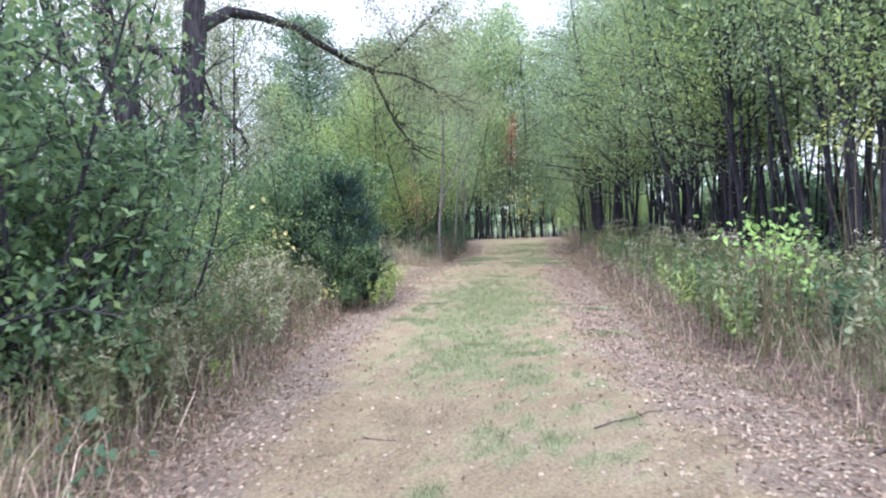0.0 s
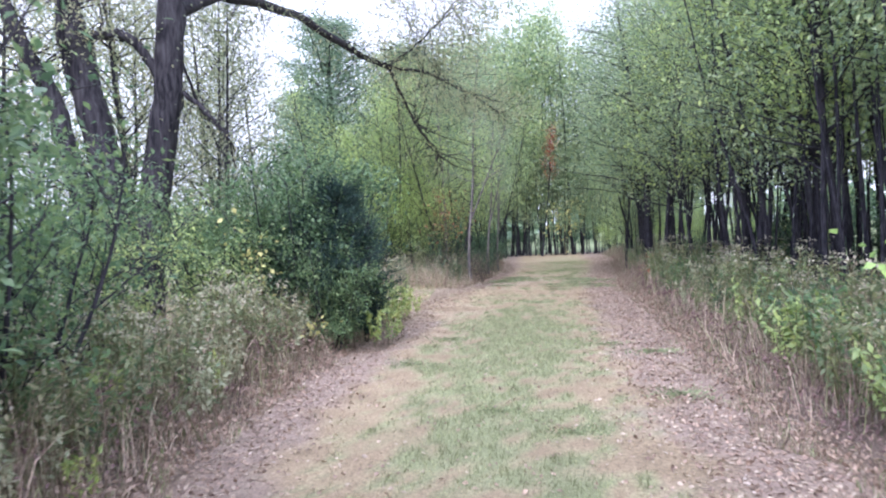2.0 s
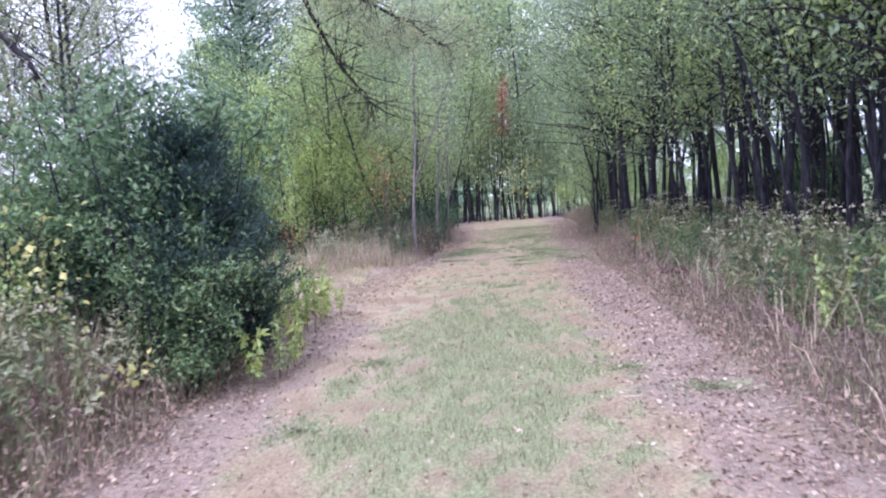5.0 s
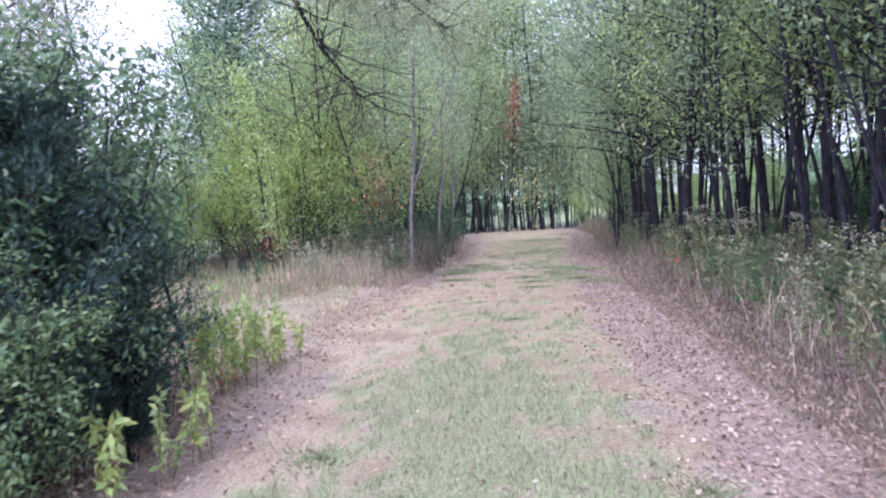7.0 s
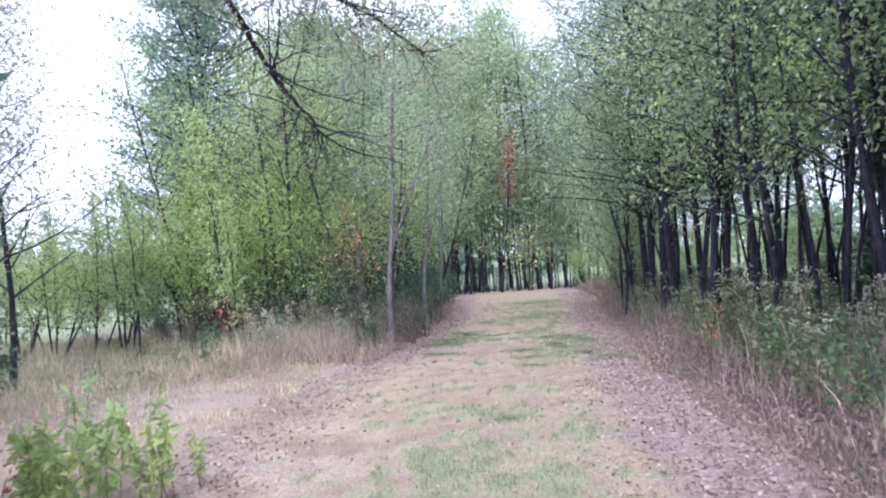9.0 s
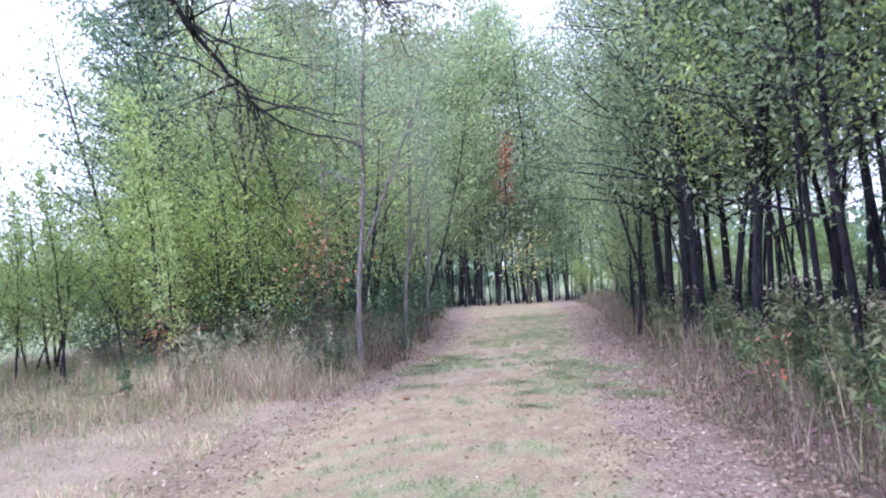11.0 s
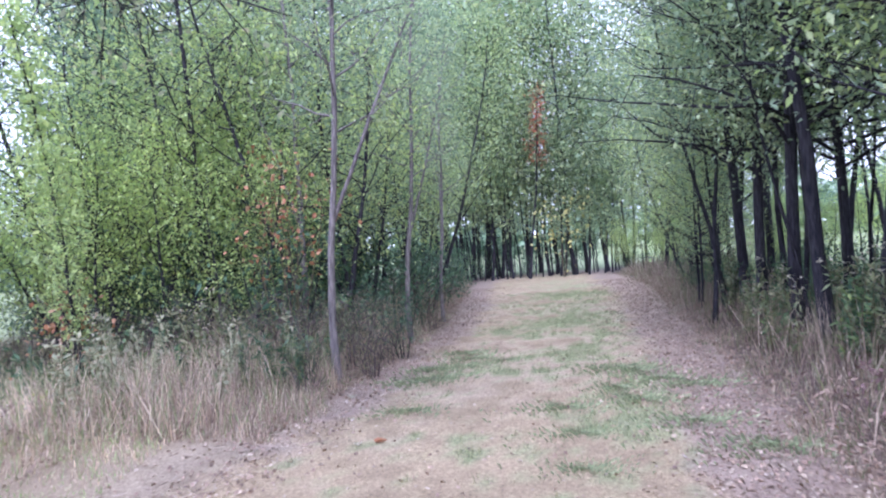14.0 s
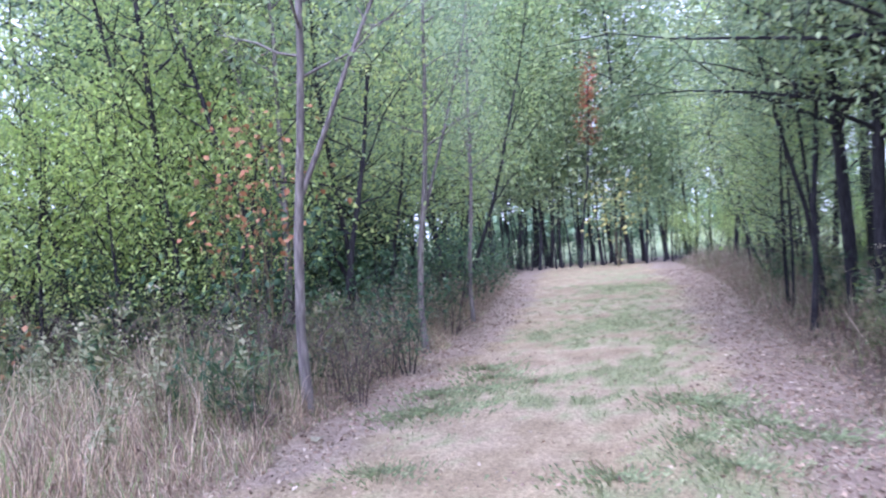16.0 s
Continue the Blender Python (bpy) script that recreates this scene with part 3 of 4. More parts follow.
def leaf_bunch(name, x, y, z, count, size, spread, leaf, label, seed, h=0.0):
    """A small bright-leaved plant: a stem up to z and a bunch of big leaves round its top."""
    rng = np.random.default_rng(seed)
    root, w = new(name), Wood()
    g = height_at(x, y)
    pts = []
    shoots = 5 if count > 45 else 2
    for i in range(shoots):
        line = bend((rng.normal() * 0.03, rng.normal() * 0.03, -0.03), (rng.normal() * 0.07, rng.normal() * 0.07, 1), (z - g) * rng.uniform(0.8, 1.08), 6, rng, 0.05)
        w.tube(line, np.linspace(0.009, 0.003, 7), 4)
        n = count // shoots
        top = along(line, rng.uniform(0.8, 1.0))
        pts.append(top + rng.normal(size=(n, 3)) * [spread, spread, spread * (0.7 + h)])
    part("shoot_growth", w.mesh(name + "_shoots", M_STEM), root)
    part("foliage", leaf_mesh(name + "_foliage", np.concatenate(pts), size, leaf, rng, aspect=0.7, droop=0.4), root)
    root.matrix_world = at(x, y)
    tagged(root, label, "plant")
    return root


leaf_bunch("yellow_shoot", -2.6, 11.75, 1.5, 70, 0.075, 0.2, M_YELLOW, "young shoot with broad pale yellow leaves", 70, 0.5)
leaf_bunch("green_shoot", 2.95, 6.75, 1.5, 150, 0.07, 0.18, M_BRIGHT, "young shoot with broad bright green leaves above the weeds", 71)
leaf_bunch("green_shoot", 3.25, 6.9, 1.3, 100, 0.07, 0.16, M_BRIGHT, "young shoot with broad bright green leaves above the weeds", 72)
leaf_bunch("yellow_shoot", -1.75, 11.1, 0.62, 24, 0.07, 0.1, M_YELLOW, "low shoot with a few yellow-green leaves by the juniper", 73)
for i, (x, y) in enumerate([(-2.25, 4.3), (-2.5, 4.8), (-2.1, 3.9), (-2.8, 4.4)]):
    leaf_bunch("low_vine", x, y, 0.32, 28, 0.08, 0.15, M_YELLOW if i % 2 else M_BANK, "low trailing plant with heart-shaped yellow-green leaves", 74 + i)

# ---------- woods on the right ----------
right = []
for i in range(260):
    y = R.uniform(8.5, 46)
    x = max(4.9 + 0.02 * y, float(right_edge(y)) + 0.9) + R.uniform(0, 1) ** 1.2 * 6.2
    if y > 25 and R.uniform() < 0.72:
        continue
    if all((x - p) ** 2 + (y - q) ** 2 > 0.35 for p, q in right):
        right.append((x, y))
        if len(right) == 82:
            break
for k in range(5):
    h = [8.6, 7.6, 9.4, 8.0, 7.0][k]
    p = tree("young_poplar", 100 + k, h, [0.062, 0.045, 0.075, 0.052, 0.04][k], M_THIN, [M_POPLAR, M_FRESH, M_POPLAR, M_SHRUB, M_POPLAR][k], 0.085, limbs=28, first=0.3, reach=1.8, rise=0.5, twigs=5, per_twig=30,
             scatter=0.2, lean=[0.03, 0.1, -0.04, 0.06, -0.1][k], taper=0.35)
    plant_all(p, [s for j, s in enumerate(sorted(right)) if (j % 5 if s[1] > 17 else (1, 3, 1, 3, 0)[j % 5]) == k], "tree", "trees of the right-hand wood",
              [["slim dark-trunked tree of the dense young wood"], ["thin tree leaning among the young wood"], ["taller dark trunk in the young wood"], ["slim dark-trunked tree of the dense young wood"], ["crooked thin tree in the young wood"]][k], R, tilt=6)
pole = tree("bare_pole_tree", 110, 6.5, 0.035, M_THIN, M_POPLAR, 0.1, limbs=9, first=0.62, reach=0.9, twigs=4, per_twig=12, lean=0.08, scatter=0.15)
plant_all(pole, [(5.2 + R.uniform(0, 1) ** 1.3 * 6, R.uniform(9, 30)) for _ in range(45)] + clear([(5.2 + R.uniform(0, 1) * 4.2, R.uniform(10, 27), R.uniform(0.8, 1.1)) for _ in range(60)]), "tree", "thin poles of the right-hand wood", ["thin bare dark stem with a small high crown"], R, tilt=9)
light = tree("light_green_tree", 111, 9.8, 0.07, M_THIN, M_LIGHT, 0.09, limbs=34, first=0.25, reach=2.0, rise=0.7, twigs=6, per_twig=26, scatter=0.24)
plant_all(light, clear([(5.2, 22.3), (6.9, 31.5, 0.9), (5.5, 18.2, 0.85), (7.6, 37, 1.0), (8.8, 40, 0.9), (8.6, 46.5, 0.8), (9.8, 48.5, 0.9), (11.0, 43.0, 0.85), (12.5, 40.0, 0.9), (7.0, 11.2, 0.85), (5.9, 15.0, 0.8)]), "tree", "light green trees at the wood's edge", ["light yellow-green tree at the edge of the wood"], R)

edge = tree("edge_tree", 113, 8.8, 0.055, M_THIN, M_POPLAR, 0.08, limbs=34, first=0.22, reach=2.1, rise=0.45, twigs=6, per_twig=24, scatter=0.2, lean=-0.03)
sturdy = tree("sturdy_tree", 114, 9.0, 0.085, M_THIN, M_POPLAR, 0.08, limbs=64, first=0.25, reach=2.6, rise=0.25, twigs=6, per_twig=40, scatter=0.24, lean=-0.05, taper=0.25)
plant_all(sturdy, [(5.92, 28.5), (5.68, 27.2, 0.95), (5.42, 25.6), (6.5, 26.3, 0.9)], "tree", "sturdy trees at the bend", ["sturdy dark-trunked tree with a dense dark green crown"], R, 0.97, 1.03)
thin_edge = tree("thin_edge_tree", 115, 5.2, 0.028, M_THIN, M_SHRUB, 0.08, limbs=24, first=0.2, reach=1.1, rise=0.5, twigs=5, per_twig=16, scatter=0.16, lean=0.1)
plant_all(thin_edge, [(5.5, 29.5), (5.75, 30.4), (6.3, 31.2, 0.85), (6.0, 29.9, 0.7), (6.9, 33.0, 0.9), (7.3, 35.2)], "tree", "thin saplings at the bend", ["thin dark-stemmed sapling with spreading low twigs"], R, tilt=8)
plant_all(edge, clear([(5.5, 13.4), (5.7, 16.6), (5.3, 20.3), (5.8, 23.2, 0.9), (7.4, 33.5, 0.8), (6.6, 9.4, 0.9)]), "tree", "trees along the wood's edge", ["broad-crowned tree reaching over the weeds at the wood's edge"], R)
# added trees out of view: they block sky light and darken the track's start
behind = tree("roadside_tree", 112, 9.0, 0.1, M_THIN, M_POPLAR, 0.18, limbs=26, first=0.25, reach=2.4, rise=0.6, twigs=5, per_twig=9, scatter=0.25)
plant_all(behind, [(-6.0, 1.0), (-5.2, -3.5), (6.6, 0.5), (5.6, -4.5), (-5.0, -8), (5.6, -8), (-1.0, -13), (2.5, -14), (7.5, 3.5), (-7.8, 2.5), (-6.5, -5), (8, -2), (0.5, -17), (-5, -13), (6, -13), *[(13.5 + 2.0 * (i % 3), 4 + 4.3 * i) for i in range(6)]], "tree", "broad trees round the track",
          ["broad young tree added out of view to block sky light"], R)

for i, (x, y, z, n, s) in enumerate([(4.95, 8.8, 2.65, 130, 0.24), (5.65, 9.5, 3.2, 90, 0.2)]):
    leaf_bunch("yellow_green_sapling", x, y, z, n, 0.065, s, M_LIME, "slender sapling with a yellow-green leafy top", 150 + i, 0.2)

# ---------- thicket on the left beyond the clearing ----------
grey = tree("grey_tree", 120, 7.2, 0.05, M_GREY, M_SHRUB, 0.09, limbs=20, first=0.4, reach=1.3, rise=0.8, twigs=5, per_twig=15, scatter=0.18, lean=-0.06, fork=0.27)
for i, (x, y, turn, k) in enumerate([(-0.1, 25.1, 0.0, 1.0), (0.5, 28.3, 0.6, 0.92), (-0.9, 27.2, 2.2, 1.0), (0.9, 31.5, 1.2, 0.8)]):
    ob = grey if i == 0 else copy_thing(grey, Matrix())
    ob.matrix_world = at(x, y, turn, k)
    tagged(ob, "slender forked tree with a pale grey trunk at the thicket's edge", "tree", "pale-stemmed trees of the thicket")
th = tree("thicket_tree", 121, 7.6, 0.05, M_THIN, M_SHRUB, 0.066, limbs=32, first=0.29, reach=1.75, rise=0.55, twigs=5, per_twig=40, scatter=0.23)
th_fresh = tree("thicket_tree", 124, 6.2, 0.045, M_THIN, M_FRESH, 0.066, limbs=34, first=0.32, reach=1.7, rise=0.6, twigs=5, per_twig=40, scatter=0.23, stems=2)
low_tree = tree("clearing_tree", 126, 4.1, 0.03, M_THIN, M_LIGHT, 0.056, limbs=42, first=0.26, reach=1.25, rise=0.6, twigs=5, per_twig=40, scatter=0.18, stems=3, taper=0.6)
plant_all(low_tree, [(-6.3, 27.4), (-7.4, 26.6, 0.85), (-8.7, 27.6, 0.95), (-5.1, 28.0, 1.1), (-9.9, 26.8, 0.85), (-4.2, 27.3, 1.1), (-11.2, 28.0, 0.9), (-2.9, 27.3, 1.05), (-1.9, 27.0, 0.9)], "tree", "low trees round the clearing", ["low bushy light green tree with several stems"], R, 0.95, 1.05)
brush = tree("brush", 127, 1.7, 0.01, M_TWIG, M_WEED, 0.045, limbs=40, first=0.08, reach=0.55, stems=9, sides=4, twigs=4, per_twig=4, scatter=0.07, taper=0.3)
plant_all(brush, [(x, 25.6 - 0.28 * x + R.uniform(-0.5, 0.8), R.uniform(0.35, 0.75)) for x in np.linspace(-5.6, 0.25, 20)] + [(-1.2, 24.6, 0.45), (-0.3, 24.3, 0.4), (0.3, 26.6, 0.6), (0.7, 29.8, 0.6)], "shrub", "dry brush at the thicket's foot", ["grey-brown twiggy brush with few leaves"], R)
spots = []
for i in range(400):
    x, y = R.uniform(-7.5, 1.0), R.uniform(26.5, 46)
    if x > left_edge(y) - 0.5 or (x < -1.5 and y < 28.5) or (x < -3 and y < 30.5) or (x < -4.6 and y < 36):
        continue
    if all((x - p) ** 2 + (y - q) ** 2 > 1.2 for p, q in spots):
        spots.append((x, y))
near_edge = sorted(spots[:46], key=lambda s: s[1] - 0.3 * s[0])
plant_all(th_fresh, near_edge[0:24:2] + [(-3.7, 27.6, 1.15), (-2.6, 28.4, 1.2), (-4.7, 28.8, 1.15), (-5.9, 26.8, 0.6), (-7.0, 27.8, 0.55), (-8.6, 28.5, 0.6), (-10.5, 30, 0.6)], "tree", "light trees of the left thicket", ["bushy light green tree of the thicket"], R)
plant_all(th, near_edge[1:24:2] + near_edge[24:42], "tree", "trees of the left thicket", ["bushy dark-stemmed tree in the dense thicket"], R)
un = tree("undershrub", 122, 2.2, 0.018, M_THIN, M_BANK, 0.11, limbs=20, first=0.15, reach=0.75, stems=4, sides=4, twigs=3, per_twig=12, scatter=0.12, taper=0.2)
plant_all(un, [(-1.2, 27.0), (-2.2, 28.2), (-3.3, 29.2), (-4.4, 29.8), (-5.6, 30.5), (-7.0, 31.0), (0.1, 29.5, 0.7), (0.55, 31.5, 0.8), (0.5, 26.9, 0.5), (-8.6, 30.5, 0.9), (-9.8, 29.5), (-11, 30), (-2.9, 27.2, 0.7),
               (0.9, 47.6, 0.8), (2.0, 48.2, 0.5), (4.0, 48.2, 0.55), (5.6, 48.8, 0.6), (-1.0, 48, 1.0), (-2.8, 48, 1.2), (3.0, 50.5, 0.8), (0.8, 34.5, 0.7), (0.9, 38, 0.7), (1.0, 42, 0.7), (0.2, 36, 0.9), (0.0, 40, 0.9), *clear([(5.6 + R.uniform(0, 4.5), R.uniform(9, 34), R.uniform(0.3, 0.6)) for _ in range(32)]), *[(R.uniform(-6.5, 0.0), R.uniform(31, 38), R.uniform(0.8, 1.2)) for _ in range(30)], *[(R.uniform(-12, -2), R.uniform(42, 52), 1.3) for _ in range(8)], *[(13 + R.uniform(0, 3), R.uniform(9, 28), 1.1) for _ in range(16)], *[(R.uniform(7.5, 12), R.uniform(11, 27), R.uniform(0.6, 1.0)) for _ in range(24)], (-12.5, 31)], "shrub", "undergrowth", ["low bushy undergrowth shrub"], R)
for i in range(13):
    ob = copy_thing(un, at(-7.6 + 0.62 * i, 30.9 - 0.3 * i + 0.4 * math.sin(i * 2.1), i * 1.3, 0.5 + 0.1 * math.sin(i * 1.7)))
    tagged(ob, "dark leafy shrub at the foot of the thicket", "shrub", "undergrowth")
tall = tree("light_sapling", 123, 4.9, 0.03, M_THIN, M_FRESH, 0.1, limbs=30, first=0.15, reach=0.75, rise=1.6, twigs=4, per_twig=12, scatter=0.1, taper=0.85)
plant_all(tall, [(-3.4, 25.6), (-3.1, 24.9, 0.62), (-5.4, 26.0, 0.8), (-4.6, 27.2, 0.85), (-6.6, 26.6, 0.75), (-7.9, 27.5, 0.7)], "tree", "light green saplings before the thicket",
          ["pointed light-green sapling before the thicket"], R, 0.97, 1.03)
for i, (x, y, z, s) in enumerate([(-1.05, 26.1, 2.1, 0.2), (-0.8, 26.3, 2.8, 0.25), (-3.15, 25.0, 1.1, 0.2)]):
    leaf_bunch("orange_vine", x, y, z, 130, 0.075, s, M_ORANGE, "climbing vine with orange-brown leaves in the thicket", 90 + i, 0.6)


def conifer():
    rng = np.random.default_rng(130)
    root, wood, pts = new("conifer"), Wood(), []
    line = bend((0, 0, -0.1), (0, 0, 1), 10.2, 10, rng, 0.02)
    wood.tube(line, np.linspace(0.2, 0.02, 11), 8, 0.04, rng)
    part("trunk", wood.mesh("conifer_trunk", M_THIN), root)
    wood = Wood()
    for i in range(170):
        f = 0.08 + 0.9 * (i + rng.uniform()) / 170
        az = i * 2.4
        reach = (4.0 * (1 - f) ** 0.42 + 0.2) * rng.uniform(0.6, 1.12)
        b = bend(along(line, f), (math.cos(az), math.sin(az), 0.25), reach, 5, rng, 0.08, 0.04)
        wood.tube(b, np.linspace(0.035, 0.005, 6), 4)
        n = 190
        t = rng.uniform(0.15, 1.03, n)
        pts.append(np.stack([np.interp(t, np.linspace(0, 1, 6), b[:, k]) for k in range(3)], 1) + rng.normal(size=(n, 3)) * [0.22, 0.22, 0.12])
    part("branching", wood.mesh("conifer_branching", M_THIN), root)
    part("crown", leaf_mesh("conifer_crown", np.concatenate(pts), 0.13, M_CONIFER, rng, aspect=0.5, droop=0.1), root, "blue-green needle foliage")
    return root


con = conifer()
con.matrix_world = at(-5.3, 31.0)
tagged(con, "tall blue-green conifer rising above the thicket", "tree", "conifers")
for x, y, s in ((-2.6, 34.5, 0.95), (-7.4, 35.5, 0.8)):
    c = copy_thing(con, at(x, y, 1.7, s))
    tagged(c, "tall blue-green conifer rising above the thicket", "tree", "conifers")

leaf_bunch("red_vine", 4.0, 19.3, 0.85, 20, 0.05, 0.06, M_RED, "small vine with red leaves among the weeds", 97)
leaf_bunch("orange_vine", -1.85, 15.1, 0.5, 60, 0.05, 0.15, M_ORANGE, "low weed with rust-brown leaves", 98, 0.5)
leaf_bunch("orange_vine", -1.35, 14.7, 0.2, 20, 0.045, 0.08, M_ORANGE, "low weed with rust-red leaves", 99)

# ---------- the far end of the track ----------
end = tree("end_tree", 140, 11.8, 0.08, M_THIN, M_SHRUB, 0.19, limbs=42, first=0.2, reach=2.6, rise=0.45, twigs=5, per_twig=21, scatter=0.34, taper=0.3)
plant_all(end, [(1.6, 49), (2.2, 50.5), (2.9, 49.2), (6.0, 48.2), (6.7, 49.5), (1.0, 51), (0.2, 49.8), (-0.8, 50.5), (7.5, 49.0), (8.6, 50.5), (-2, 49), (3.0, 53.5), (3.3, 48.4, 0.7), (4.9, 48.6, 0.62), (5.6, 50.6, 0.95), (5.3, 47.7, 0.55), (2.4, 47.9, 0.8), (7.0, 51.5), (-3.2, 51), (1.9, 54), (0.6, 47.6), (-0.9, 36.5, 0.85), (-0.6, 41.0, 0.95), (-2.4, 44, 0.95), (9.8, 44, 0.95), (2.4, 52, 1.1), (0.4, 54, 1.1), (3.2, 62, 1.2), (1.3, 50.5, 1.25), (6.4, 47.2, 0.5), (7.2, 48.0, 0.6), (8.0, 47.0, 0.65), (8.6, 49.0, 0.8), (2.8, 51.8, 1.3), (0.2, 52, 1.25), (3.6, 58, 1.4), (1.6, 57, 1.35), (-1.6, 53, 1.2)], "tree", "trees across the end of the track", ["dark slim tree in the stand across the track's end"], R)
for i, (x, y, k) in enumerate([(7.9, 43.5, 0.7), (8.4, 41.5, 0.6), (8.0, 46.5, 0.65), (9.2, 45.0, 0.8), (9.6, 41.0, 0.8), (10.6, 38.5, 0.75), (9.8, 35.0, 0.7), (11.5, 35.5, 0.9), (8.9, 32.0, 0.6), (10.5, 31.0, 0.8), (9.6, 28.0, 0.65), (11.5, 26.5, 0.8), (10.2, 24.5, 0.6), (7.9, 33.6, 0.5)]):
    tagged(copy_thing(low_tree, at(x, y, i * 1.9, k)), "low bushy yellow-green tree before the open field", "tree", "low trees before the field")
for i in range(22):
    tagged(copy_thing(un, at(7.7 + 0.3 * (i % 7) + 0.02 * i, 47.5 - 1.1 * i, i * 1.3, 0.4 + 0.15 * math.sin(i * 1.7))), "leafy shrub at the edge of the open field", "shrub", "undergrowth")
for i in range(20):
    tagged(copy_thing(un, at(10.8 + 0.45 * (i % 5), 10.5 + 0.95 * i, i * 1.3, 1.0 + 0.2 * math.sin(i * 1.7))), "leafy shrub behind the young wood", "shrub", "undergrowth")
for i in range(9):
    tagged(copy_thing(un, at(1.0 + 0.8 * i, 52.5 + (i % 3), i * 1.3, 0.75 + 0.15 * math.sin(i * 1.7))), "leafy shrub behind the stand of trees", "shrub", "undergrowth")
high = tree("high_tree", 142, 14.5, 0.08, M_THIN, M_SHRUB, 0.21, limbs=26, first=0.66, reach=2.4, rise=0.5, twigs=5, per_twig=15, scatter=0.32)
plant_all(high, [(4.1, 50.0), (4.9, 52.5)], "tree", "trees across the end of the track", ["tall slim tree with a bare lower trunk and a high crown"], R)
for i in range(42):
    tagged(copy_thing(pole, at(0.2 + 0.19 * i, 47.4 + 2.6 * abs(math.sin(i * 1.9)), i * 1.1, 1.0 + 0.25 * math.sin(i))), "thin bare dark stem with a small high crown", "tree", "thin stems across the end of the track")
for i, (x, y, k) in enumerate(clear([(6.5, 32.0, 0.6), (6.9, 34.5, 0.65), (7.9, 36.5, 0.75), (8.0, 39.0, 0.8), (8.8, 41.0, 0.8), (9.4, 44.0, 0.8), (10.0, 38.0, 0.7)])):
    tagged(copy_thing(th_fresh, at(x, y, i * 1.7, k)), "bushy light green sapling beside the track", "tree", "light saplings by the track")
redt = tree("red_tree", 141, 8.0, 0.05, M_THIN, M_RED, 0.11, limbs=16, first=0.58, reach=0.6, rise=1.0, twigs=4, per_twig=10, scatter=0.14)
redt.matrix_world = at(3.95, 47.3)
tagged(redt, "thin tree with a column of red autumn leaves", "tree")
leaf_bunch("yellow_shrub", 5.3, 46.5, 2.6, 170, 0.16, 0.5, M_YELLOW, "shrub with mottled yellow leaves at the track's end", 95, 0.6)
leaf_bunch("yellow_shrub", 7.3, 34.5, 2.4, 260, 0.1, 0.55, M_BRIGHT, "light yellow-green shrub at the wood's edge", 96, 0.5)


# ---------- weeds ----------
def weed(name, seed, h, leaf, fluff, leaves=34, size=0.09, aspect=0.28):
    rng = np.random.default_rng(seed)
    root, w, pts, tops = new(name), Wood(), [], []
    for i in range(3):
        line = bend((rng.normal() * 0.05, rng.normal() * 0.05, -0.02), (rng.normal() * 0.12, rng.normal() * 0.12, 1), h * rng.uniform(0.75, 1.05), 5, rng, 0.05)
        w.tube(line, np.linspace(0.005, 0.002, 6), 3)
        t = rng.uniform(0.25, 0.97, leaves)
        pts.append(np.stack([np.interp(t, np.linspace(0, 1, 6), line[:, k]) for k in range(3)], 1))
        if fluff:
            tops.append(line[-1] + rng.normal(size=(fluff, 3)) * [0.038, 0.038, 0.022])
    part("stem", w.mesh(name + "_stem", M_STEM), root)
    part("foliage", leaf_mesh(name + "_foliage", np.concatenate(pts), size, leaf, rng, aspect=aspect, droop=0.1), root)
    if fluff:
        part("flower_head", leaf_mesh(name + "_flower_head", np.concatenate(tops), 0.026, M_FLUFF, rng, aspect=0.8), root, "fluffy whitish seed head")
    return root


def bank_spots(n, side, y0, y1, near, far_):
    out = []
    while len(out) < n:
        y = R.uniform(y0, y1)
        d = near + (far_ - near) * R.uniform()
        x = left_edge(y) - d if side < 0 else right_edge(y) + d
        out.append((float(x), float(y), 0.8 + 0.25 * min(1, d)))
    return out


for k in range(3):
    g = weed("goldenrod", 200 + k, [0.95, 1.05, 0.85][k], [M_WEED, M_WEED, M_BANKLIT][k], [9, 10, 0][k])
    plant_all(g, bank_spots([56, 56, 60][k], 1, 4.5, 22, 0.6, 2.8) + bank_spots(14, 1, 22, 34, 0.4, 1.6) + bank_spots([46, 40, 12][k], -1, 4.5, 12, 0.35, 1.5) + bank_spots([4, 4, 8][k], -1, 23.5, 30, 0.4, 4.0), "weed", "goldenrods gone to seed",
              [["leafy goldenrod with a fluffy seed head"], ["olive-leaved goldenrod gone to seed"], ["fresh green goldenrod stems"]][k], R)
pale = weed("pale_weed", 212, 0.95, M_PALE, 6, 48, 0.075, 0.42)
plant_all(pale, bank_spots(46, -1, 4.5, 12.3, 0.25, 1.4) + bank_spots(16, 1, 5, 16, 0.5, 2.2) + bank_spots(22, -1, 22.8, 27.5, 0.5, 3.5), "weed", "pale weeds gone to seed", ["pale grey-green weed with small whitish heads"], R, 0.6, 1.1)
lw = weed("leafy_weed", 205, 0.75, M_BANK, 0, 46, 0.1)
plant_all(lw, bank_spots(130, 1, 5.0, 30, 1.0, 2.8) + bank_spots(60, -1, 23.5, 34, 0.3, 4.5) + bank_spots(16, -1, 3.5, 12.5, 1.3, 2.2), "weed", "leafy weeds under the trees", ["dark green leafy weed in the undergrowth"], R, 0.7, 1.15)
yg = weed("yellow_weed", 210, 0.8, M_LIME, 0, 40, 0.095, 0.42)
